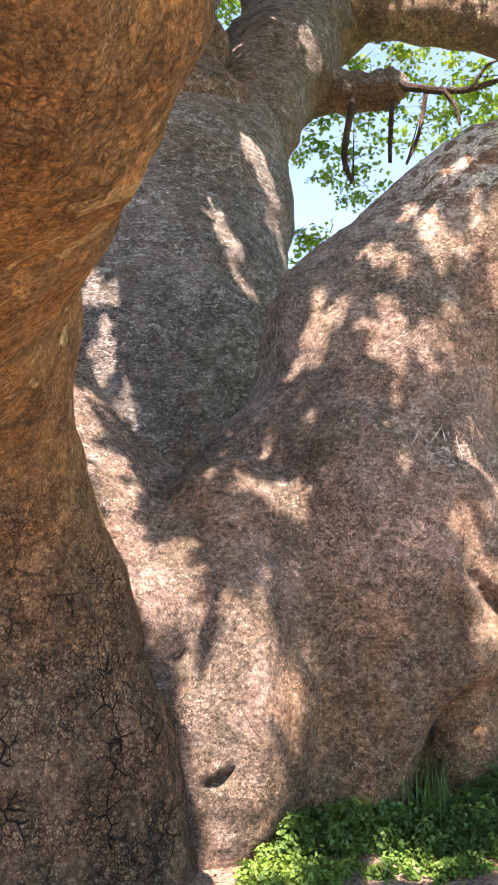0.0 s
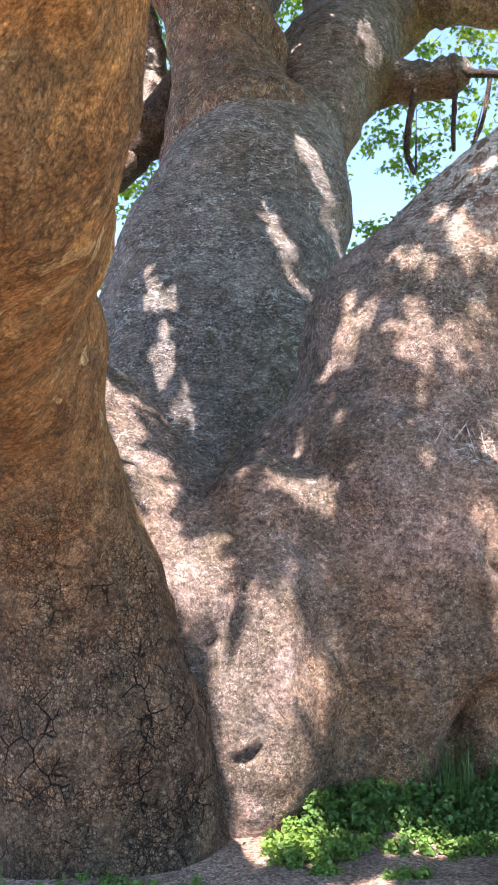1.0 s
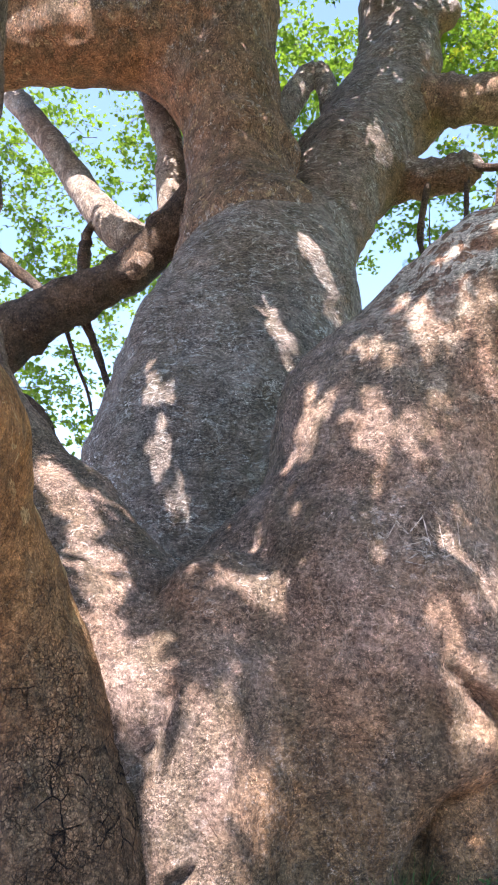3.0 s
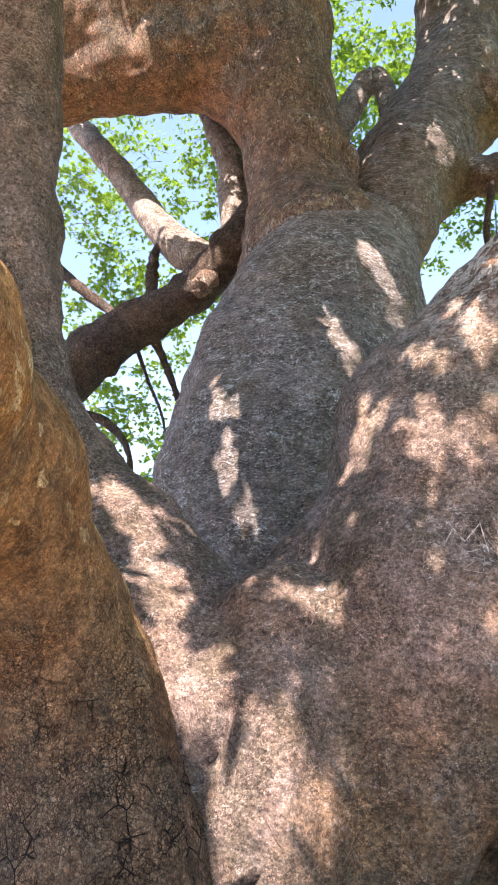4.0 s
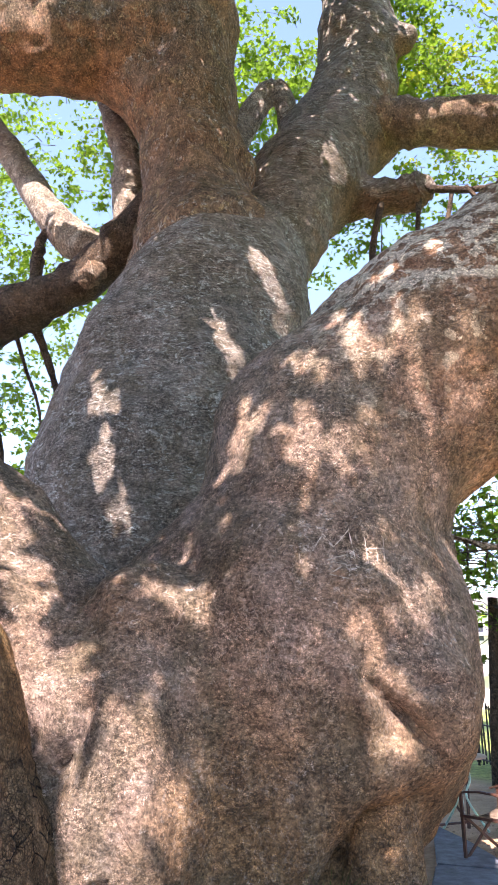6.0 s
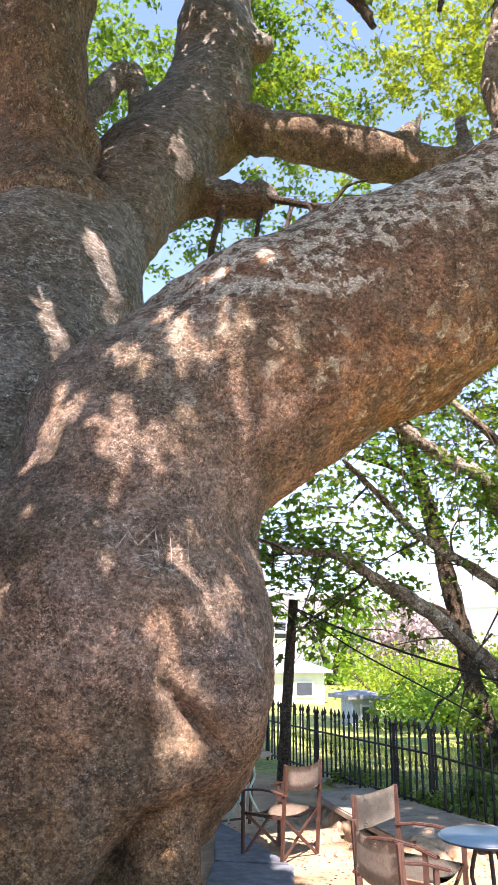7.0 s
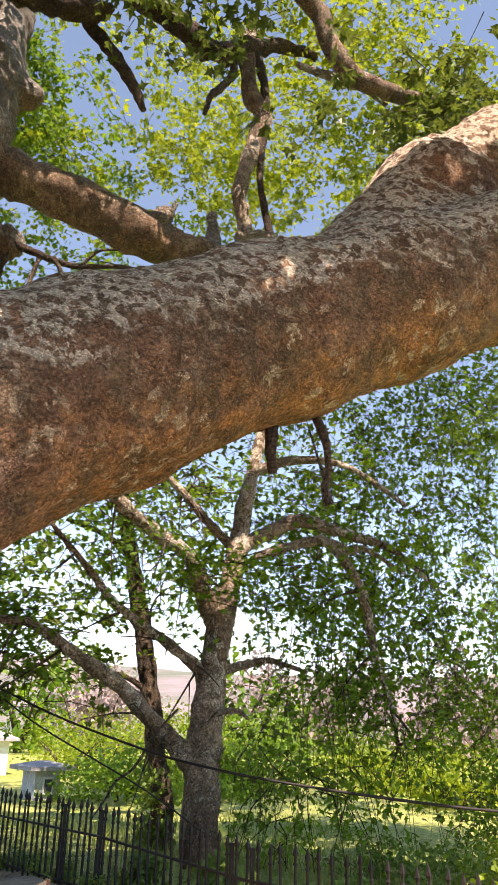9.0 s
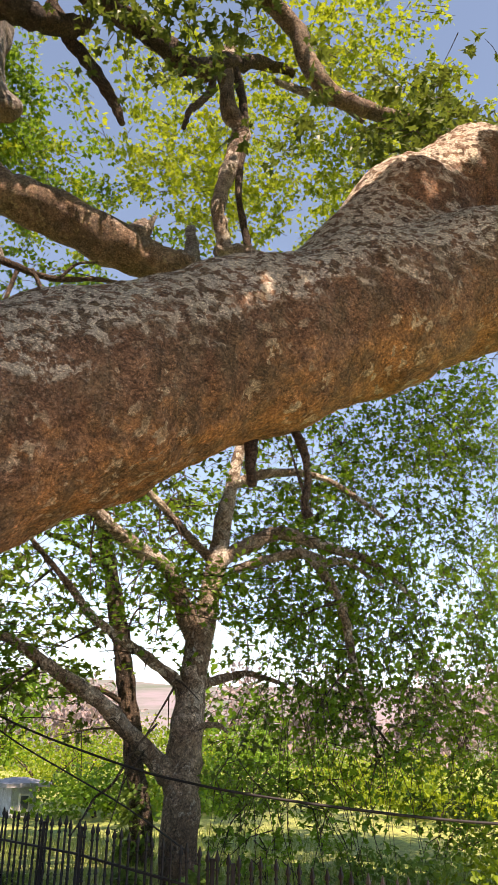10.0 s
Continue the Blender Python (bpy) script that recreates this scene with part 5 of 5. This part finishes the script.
STONE = plain("pale_stone", (0.27, 0.22, 0.175), 0.9, 0, 0.35, 7, 0.5)
kerb = thing("kerb", "low pale stone kerb under the iron fence", "kerb", kind="structure")
for (x0, y0), (x1, y1) in zip(FENCE[1:], FENCE[2:]):
    run = math.hypot(x1 - x0, y1 - y0)
    n = max(1, round(run / 0.62))
    for k in range(n):
        a, b = (k + 0.02) / n, (k + 0.98) / n
        p, q = Vector((x0 + (x1 - x0) * a, y0 + (y1 - y0) * a, 0)), Vector((x0 + (x1 - x0) * b, y0 + (y1 - y0) * b, 0))
        side = Vector((y0 - y1, x1 - x0, 0)).normalized() * -0.14
        bm = bmesh.new()
        v = [bm.verts.new(c + d + Vector((0, 0, z + 0.012 * math.sin(k * 3.1)))) for z in (-0.3, 0.03) for c, d in ((p, side), (q, side), (q, -side), (p, -side))]
        for f in ((0, 1, 5, 4), (1, 2, 6, 5), (2, 3, 7, 6), (3, 0, 4, 7), (4, 5, 6, 7)):
            bm.faces.new([v[i] for i in f])
        bmesh.ops.bevel(bm, geom=bm.edges[:], offset=0.015, segments=2, affect="EDGES")
        part("kerb_stone", bm, STONE, kerb)

EARTH = plain("dry_earth", (0.36, 0.25, 0.16), 0.95, 0, 0.5, 9, 0.8)
bank = add("earth_bank", mesh_from("earth_bank", *blend([cone((3.25, 9.2, -0.1), 0.24, (3.42, 8.1, -0.1), 0.26, 0.1), cone((3.42, 8.1, -0.1), 0.26, (3.62, 7.1, -0.1), 0.25, 0.1), cone((3.55, 9.0, -0.12), 0.30, (3.9, 7.3, -0.12), 0.30, 0.1)], (2.7, 6.5, -0.35), (4.6, 10.0, 0.6), 0.04, ((2.5, 0.06), (8, 0.06), (20, 0.03)))), EARTH)
tagged(bank, "crumbling bank of dry brown earth under a paved ledge", "earth bank")
ledge = thing("ledge", "pale worn paving slabs along the fence", "ledge", kind="structure")
for poly in ([(3.02, 9.45), (3.12, 8.62), (3.95, 8.95), (3.75, 9.7)], [(3.13, 8.58), (3.25, 7.92), (4.22, 8.25), (3.97, 8.9)], [(3.27, 7.88), (3.42, 7.2), (4.52, 7.45), (4.24, 8.2)]):
    bm = bmesh.new()
    top = [bm.verts.new((x, y, 0.20)) for x, y in poly]
    low = [bm.verts.new((x, y, 0.14)) for x, y in poly]
    bm.faces.new(top)
    for i in range(4):
        bm.faces.new((low[i], low[(i + 1) % 4], top[(i + 1) % 4], top[i]))
    bmesh.ops.recalc_face_normals(bm, faces=bm.faces[:])
    bmesh.ops.bevel(bm, geom=[e for e in bm.edges if all(v.co.z > 0.19 for v in e.verts)], offset=0.014, segments=2, affect="EDGES")
    part("slab", bm, STONE, ledge)
rubble_rng = np.random.default_rng(64)
for k in range(26):
    x = rubble_rng.uniform(2.75, 3.25)
    y = rubble_rng.uniform(6.8, 9.2)
    r = rubble_rng.uniform(0.02, 0.055)
    bm = bmesh.new()
    bmesh.ops.create_icosphere(bm, subdivisions=2, radius=r)
    for v in bm.verts:
        v.co *= 1 + 0.25 * math.sin(v.co.x * 90 + k) * math.cos(v.co.y * 70 + 2 * k)
        v.co.z *= 0.6
    me = bpy.data.meshes.new("stone")
    bm.to_mesh(me)
    bm.free()
    me.materials.append(STONE)
    o = new("stone", me)
    o.location = (x, y, r * 0.3 - 0.02)
    tagged(o, "loose pale stone on the terrace below the bank", "stone", "loose stones")

# ---- carved scratches and painted crease shade on the trunk ----
from mathutils.bvhtree import BVHTree
SCRATCH = plain("pale_scratch", (0.46, 0.40, 0.34), 0.9, 0, 0.3, 40)
skin = BVHTree.FromPolygons([v.co.copy() for v in trunk.data.vertices], [tuple(p.vertices) for p in trunk.data.polygons])


def carve(name, strokes, width, label, material=None):
    """Scratched lines or dark crease strips given as (x, z) paths, laid on the trunk's front."""
    vs, fs = [], []
    for path in strokes:
        fine = []
        for (x0, z0), (x1, z1) in zip(path, path[1:]):
            n = max(1, int(math.hypot(x1 - x0, z1 - z0) / 0.02))
            fine += [(x0 + (x1 - x0) * i / n, z0 + (z1 - z0) * i / n) for i in range(n)]
        fine.append(path[-1])
        row = []
        for i, (x, z) in enumerate(fine):
            a, b = fine[max(i - 1, 0)], fine[min(i + 1, len(fine) - 1)]
            d = Vector((b[0] - a[0], 0, b[1] - a[1])).normalized()
            hit, normal, _, _ = skin.ray_cast(Vector((x, 3.0, z)), Vector((0, 1, 0)))
            if hit is None:
                continue
            side = d.cross(normal).normalized() * width * (0.5 + 0.4 * math.sin(i * 1.9 + z * 40))
            row.append((hit + normal * 0.004 + side, hit + normal * 0.004 - side))
        k = len(vs)
        for a, b in row:
            vs += [tuple(a), tuple(b)]
        fs += [(k + 2 * i, k + 2 * i + 1, k + 2 * i + 3, k + 2 * i + 2) for i in range(len(row) - 1)]
    return add(name, mesh_from(name, np.array(vs), np.array(fs), True), material or SCRATCH, trunk, label)


carve("carved_letter", [[(1.11, 2.40), (1.18, 2.53), (1.25, 2.43), (1.36, 2.56), (1.40, 2.34)]], 0.006, "carved letter M")
carve("carved_letter", [[(1.39, 2.39), (1.20, 2.33), (1.34, 2.30), (1.22, 2.23), (1.38, 2.19)]], 0.005, "carved zigzag letter")
carve("carved_letter", [[(1.47, 2.51), (1.49, 2.31)], [(1.60, 2.52), (1.60, 2.33)], [(1.48, 2.42), (1.60, 2.43)]], 0.004, "carved letter H")
CUT_AND_SHADE = plain("dark_cut_and_crease_shade", (0.10, 0.065, 0.045), 0.9, 0, 0.3, 40)
heart = [(1.865, 2.0 + 0.025)] + [(1.865 + 0.075 * math.sin(a) ** 3 * 1.0, 1.955 + 0.075 * (0.8125 * math.cos(a) - 0.3125 * math.cos(2 * a) - 0.125 * math.cos(3 * a) - 0.0625 * math.cos(4 * a))) for a in [0.4 * i for i in range(1, 16)]] + [(1.865, 2.025)]
carve("carved_heart", [heart], 0.003, "small carved heart outline", CUT_AND_SHADE)
# dark strips along the pressed creases paint their cracks and the shade inside
for path in ([(1.40, 1.55), (1.47, 1.50), (1.55, 1.40), (1.64, 1.31), (1.75, 1.14), (1.86, 1.02)], [(1.62, 1.38), (1.74, 1.25), (1.83, 1.15)], [(1.78, 1.45), (1.88, 1.49), (1.97, 1.51)],
             [(-0.66, 0.88), (-0.60, 0.95), (-0.49, 1.05), (-0.42, 1.15)], [(-0.365, 1.47), (-0.36, 1.38)], [(-0.10, 0.75), (-0.04, 0.64), (0.01, 0.58)], [(-0.92, 1.54), (-0.85, 1.66)]):
    carve("fissure_shade", [path], 0.006, "dark strip for the crack and shade in a bark fold", CUT_AND_SHADE)
rng = np.random.default_rng(77)
marks = []
for k in range(170):
    x, z = (rng.normal(0.70, 0.20), rng.normal(1.95, 0.22)) if k < 100 else (rng.normal(1.45, 0.22), rng.normal(2.3, 0.18))
    a, path = rng.random() * 6.283, [(x, z)]
    for s in range(rng.integers(3, 6)):
        a += rng.normal(0, 0.9)
        x, z = x + 0.014 * math.cos(a), z + 0.018 * math.sin(a)
        path.append((x, z))
    marks.append(path)
tagged(carve("scratch_mark", marks, 0.0025, "many fine pale scratches"), kind="stuff")


# ---- plants at the foot ----
def clump(name, label, spots, height, size, material, seed, stems=True):
    """Low leafy plants on short stems at (x, y) spots."""
    rng = np.random.default_rng(seed)
    t = thing(name, label, "plant")
    x, y = spots[:, 0], spots[:, 1]
    z = ground_height(x, y)
    places, stalks = [], []
    for i in range(len(x)):
        h = height * (0.35 + 0.75 * rng.random())
        lean = rng.normal(0, 0.25, 2) * h
        base = np.array([x[i], y[i], z[i] - 0.02])
        tip = base + np.array([lean[0], lean[1], h])
        stalks.append(tube([(*base, 0.003), (*((base + tip) / 2), 0.0025), (*tip, 0.0015)], 3, 0, 1, False))
        for f in np.linspace(0.25, 1.0, 8):
            k = 6
            a = rng.random() * 6.28 + np.arange(k) * 6.283 / k
            c = base + (tip - base) * f
            places.append(c + np.stack([np.cos(a), np.sin(a), np.zeros(k)], 1) * size * 0.7 + rng.normal(0, size * 0.25, (k, 3)))
    add("foliage", mesh_from("foliage", *leaves(np.concatenate(places), size, 0.8, True, rng), False), material, t, "small green leaves", "stuff")
    add("stem", mesh_from("stem", *joined(stalks)), material, t, "thin green stems", "stuff")
    return t


rng = np.random.default_rng(31)
n = 620
u = rng.random(n)
bed = np.stack([0.12 + 1.58 * u, 4.92 + 0.10 * np.sin(7 * u) + 0.14 * u + rng.random(n) ** 0.8 * (0.34 + 0.30 * u)], 1)
clump("weed_patch", "dense dark green weeds growing at the foot of the trunk", bed, 0.25, 0.042, LEAF_WEED, 41)
bed = np.stack([rng.normal(0.12, 0.13, 90), rng.normal(4.72, 0.10, 90)], 1)
clump("weed_patch", "low sunlit weeds beside the root", bed, 0.14, 0.036, LEAF_LOW, 42)
bed = np.stack([rng.uniform(0.45, 1.5, 34), 4.86 + rng.normal(0, 0.05, 34)], 1)
clump("weed_patch", "pale young weeds along the edge of the soil", bed, 0.13, 0.036, LEAF_LOW, 45)
bed = np.stack([rng.uniform(-1.9, -0.3, 90), rng.uniform(3.6, 4.25, 90)], 1)
clump("weed_patch", "thin low weeds on the soil before the leaning stem", bed, 0.07, 0.028, LEAF_LOW, 43)
bed = np.concatenate([np.stack([rng.normal(0.75, 0.07, 16), rng.normal(4.35, 0.03, 16)], 1), np.stack([rng.normal(0.25, 0.05, 9), rng.normal(4.4, 0.03, 9)], 1)])
clump("weed_patch", "scattered small weeds on trodden soil", bed, 0.06, 0.028, LEAF_LOW, 44)


def blades(spots, height, width, seed, lean=0.5):
    rng = np.random.default_rng(seed)
    vs, fs = [], []
    for i, (x, y, z) in enumerate(spots):
        a = rng.random() * 6.283
        h = height * (0.5 + 0.8 * rng.random())
        d = np.array([math.cos(a), math.sin(a), 0]) * h * lean * rng.random()
        s = np.array([-math.sin(a), math.cos(a), 0]) * width
        b = np.array([x, y, z])
        m, t = b + d * 0.35 + (0, 0, h * 0.65), b + d * 1.2 + (0, 0, h * 0.95)
        k = len(vs)
        vs += [b - s, b + s, m + s * 0.7, m - s * 0.7, t]
        fs += [(k, k + 1, k + 2), (k, k + 2, k + 3), (k + 3, k + 2, k + 4)]
    return mesh_from("blades", np.array(vs), np.array(fs), False)


tuft = thing("grass_tuft", "tuft of long grass in the fold of the trunk", "grass")
g = rng.normal(0, 0.1, (120, 3)) * (1.5, 0.8, 0) + (1.12, 5.32, -0.12)
add("grass", blades(g, 0.46, 0.004, 3, 1.3), LEAF_WEED, tuft, "long thin grass blades", "stuff")

mr = np.random.default_rng(91)
gx, gy = mr.uniform(4.0, 13.0, 9000), mr.uniform(6.5, 22.0, 9000)
ok = (0.86 * gx + 0.51 * gy > 8.9) & (gx > 3.3 + (12.5 - gy) * 0.36)
gx, gy = gx[ok], gy[ok]
meadow = thing("meadow_grass", "uneven sunlit meadow grass behind the iron fence", "grass", kind="stuff")
add("grass", blades(np.stack([gx, gy, ground_height(gx, gy) - 0.02], 1), 0.17, 0.010, 8, 1.1), LEAF_MEADOW, meadow, "", "stuff")

for k, (x, y) in enumerate(((3.75, 11.2), (4.05, 10.2), (4.4, 9.3), (4.75, 8.3), (5.05, 7.55), (5.5, 6.75), (5.95, 6.0), (6.4, 5.2))):
    bed = np.stack([mr.normal(x + 0.12, 0.16, 26), mr.normal(y + 0.1, 0.24, 26)], 1)
    clump("weed_patch", "green weeds growing through the foot of the fence", bed, 0.27, 0.05, LEAF_LOW, 140 + k)

# leaf litter and twigs on the soil
LITTER = plain("dry_litter", (0.24, 0.16, 0.10), 0.9, 0, 0.5, 40)
lx, ly = np.concatenate([rng.uniform(-2.2, 2.0, 2600), rng.uniform(2.0, 4.6, 1500)]), np.concatenate([rng.uniform(2.4, 5.2, 2600), rng.uniform(3.6, 9.0, 1500)])
lp = np.stack([lx, ly, ground_height(lx, ly) + 0.008], 1)
litter = add("leaf_litter", mesh_from("leaf_litter", *leaves(lp, 0.035, 0.25, True, rng), False), LITTER)
tagged(litter, "dry brown leaf litter scattered on the soil", "litter", kind="stuff")

# ---- meadow, shrubs and buildings beyond the fence ----


def shrub(at, r, count, size, material, label, seed, name="shrub", category="shrub", kind=""):
    rng = np.random.default_rng(seed)
    t = thing(name, label, category, kind=kind, at=at)
    spots = []
    lumps = rng.normal(0, 0.45, (9, 3)) * r + (0, 0, r[2] * 0.55)
    for c in lumps:
        d = rng.normal(size=(count // 9, 3))
        d /= np.linalg.norm(d, axis=1, keepdims=True)
        spots.append(c + d * (rng.random((count // 9, 1)) ** 0.4) * np.array(r) * 0.5)
    p = np.concatenate(spots)
    p[:, 2] = np.abs(p[:, 2])
    add("foliage", mesh_from("foliage", *leaves(p, size, 1.0, True, rng), False), material, t, "", "stuff")
    for k in range(4):
        a = k * 1.6 + rng.random()
        limb("branch", [(0, 0, -0.4, 0.05 * r[2]), (0.15 * r[0] * math.cos(a), 0.15 * r[1] * math.sin(a), r[2] * 0.4, 0.03 * r[2]), (0.4 * r[0] * math.cos(a), 0.4 * r[1] * math.sin(a), r[2] * 0.9, 0.01 * r[2])], BARK_DARK, t, 6, 0.1)
    return t


BLOSSOM = leaf_material("blossom", (0.36, 0.27, 0.27), (0.42, 0.34, 0.34), (0.34, 0.30, 0.28), 0.3)
k = 0
for x, y, r, mat in ((9.5, 26, 2.2, LEAF), (12.5, 30, 2.6, LEAF_LIME), (10.5, 38, 3.4, LEAF_LIME), (14.5, 27, 2.4, LEAF), (17, 31, 3.2, LEAF), (20.5, 27, 2.8, LEAF_LIME), (23, 31, 3.6, LEAF),
                     (27, 26, 3.0, LEAF), (19, 21, 1.8, LEAF_LIME), (24, 20, 2.2, LEAF), (14, 44, 4.0, LEAF), (20, 46, 4.4, LEAF_LIME), (27, 42, 4.5, LEAF)):
    k += 1
    shrub((x, y, -0.7), (r * 1.2, r, r * 0.52), 2600, 0.17, mat, "rounded green bush standing in the meadow", 60 + k)
for x, y, r, mat in ((9.8, 8.2, 1.3, LEAF_LIME), (11.6, 7.0, 1.5, LEAF_LIME), (8.6, 9.6, 0.9, LEAF_LOW), (12.8, 9.5, 1.8, LEAF_LIME), (7.2, 8.3, 0.55, LEAF_LOW), (9.4, 5.6, 1.0, LEAF_LIME), (5.6, 8.3, 0.45, LEAF_LOW), (4.9, 9.6, 0.4, LEAF_LOW)):
    k += 1
    shrub((x, y, -0.75 if x > 6 else -0.2), (r * 1.2, r, r * 0.8), 1700, 0.095, mat, "leafy green shrub behind the iron fence", 60 + k)
for i in range(12):
    x, y = 12 + i * 5.0 + 3 * math.sin(i * 2.1), 62 + 9 * math.sin(i * 1.3)
    shrub((x, y, -0.3), (5, 4, 4.6), 1300, 0.55, BLOSSOM if i % 3 else LEAF, "pale pink blossoming tree on the far slope" if i % 3 else "green tree on the far slope", 100 + i, "blossom_tree" if i % 3 else "orchard_tree", "tree")

WHITE = plain("white_render", (0.78, 0.77, 0.74), 0.8, 0, 0.08, 3)
ROOF = plain("slate_roof", (0.30, 0.30, 0.32), 0.8, 0, 0.25, 4)
PANE = plain("dark_pane", (0.06, 0.07, 0.09), 0.15, 0, 0.1, 3, 0)


def house(at, turn, w, d, h, ridge, storeys, label, wall_mat=WHITE):
    t = thing("house", label, "house")
    bm = bmesh.new()
    r = bmesh.ops.create_cube(bm, size=1)
    bmesh.ops.transform(bm, matrix=Matrix.Translation((0, 0, h / 2)) @ Matrix.Diagonal((w, d, h, 1)), verts=r["verts"])
    part("wall", bm, wall_mat, t)
    bm = bmesh.new()
    o = 0.35
    base = [bm.verts.new(p) for p in ((-w / 2 - o, -d / 2 - o, h), (w / 2 + o, -d / 2 - o, h), (w / 2 + o, d / 2 + o, h), (-w / 2 - o, d / 2 + o, h))]
    low = [bm.verts.new((v.co.x, v.co.y, h - 0.12)) for v in base]
    top = [bm.verts.new((-w / 4, 0, h + ridge)), bm.verts.new((w / 4, 0, h + ridge))]
    for f in ((base[0], base[1], top[1], top[0]), (base[1], base[2], top[1]), (base[2], base[3], top[0], top[1]), (base[3], base[0], top[0]), tuple(low[::-1])):
        bm.faces.new(f)
    for i in range(4):
        bm.faces.new((low[i], low[(i + 1) % 4], base[(i + 1) % 4], base[i]))
    part("roof", bm, ROOF, t, "grey roof")
    for s in range(storeys):
        count = max(1, int(w / 2))
        for i in range(count):
            x = -w / 2 + (i + 0.5) * w / count
            bm = bmesh.new()
            r = bmesh.ops.create_cube(bm, size=1)
            bmesh.ops.transform(bm, matrix=Matrix.Translation((x, -d / 2 - 0.02, min(1.5, h * 0.55) + s * 2.7)) @ Matrix.Diagonal((min(0.95, w * 0.4), 0.1, min(1.25, h * 0.4), 1)), verts=r["verts"])
            f = part("window", bm, WHITE, t, "white framed window")
            bm = bmesh.new()
            r = bmesh.ops.create_cube(bm, size=1)
            bmesh.ops.transform(bm, matrix=Matrix.Translation((x, -d / 2 - 0.06, min(1.5, h * 0.55) + s * 2.7)) @ Matrix.Diagonal((min(0.75, w * 0.3), 0.06, min(1.05, h * 0.3), 1)), verts=r["verts"])
            part("pane", bm, PANE, f)
    t.matrix_basis = pose(*at, 0, 0, turn)
    return t


house((4.0, 56, -0.9), -6, 9, 7, 4.1, 1.5, 2, "white two-storey house with a grey roof among trees")
house((4.4, 40, -0.9), 6, 6, 5, 1.9, 0.8, 1, "low white outbuilding with a pale roof")
house((7.2, 27.5, -0.9), 14, 0.85, 1.0, 1.3, 0.15, 1, "small grey shed in the meadow", plain("grey_boards", (0.45, 0.47, 0.5), 0.8))
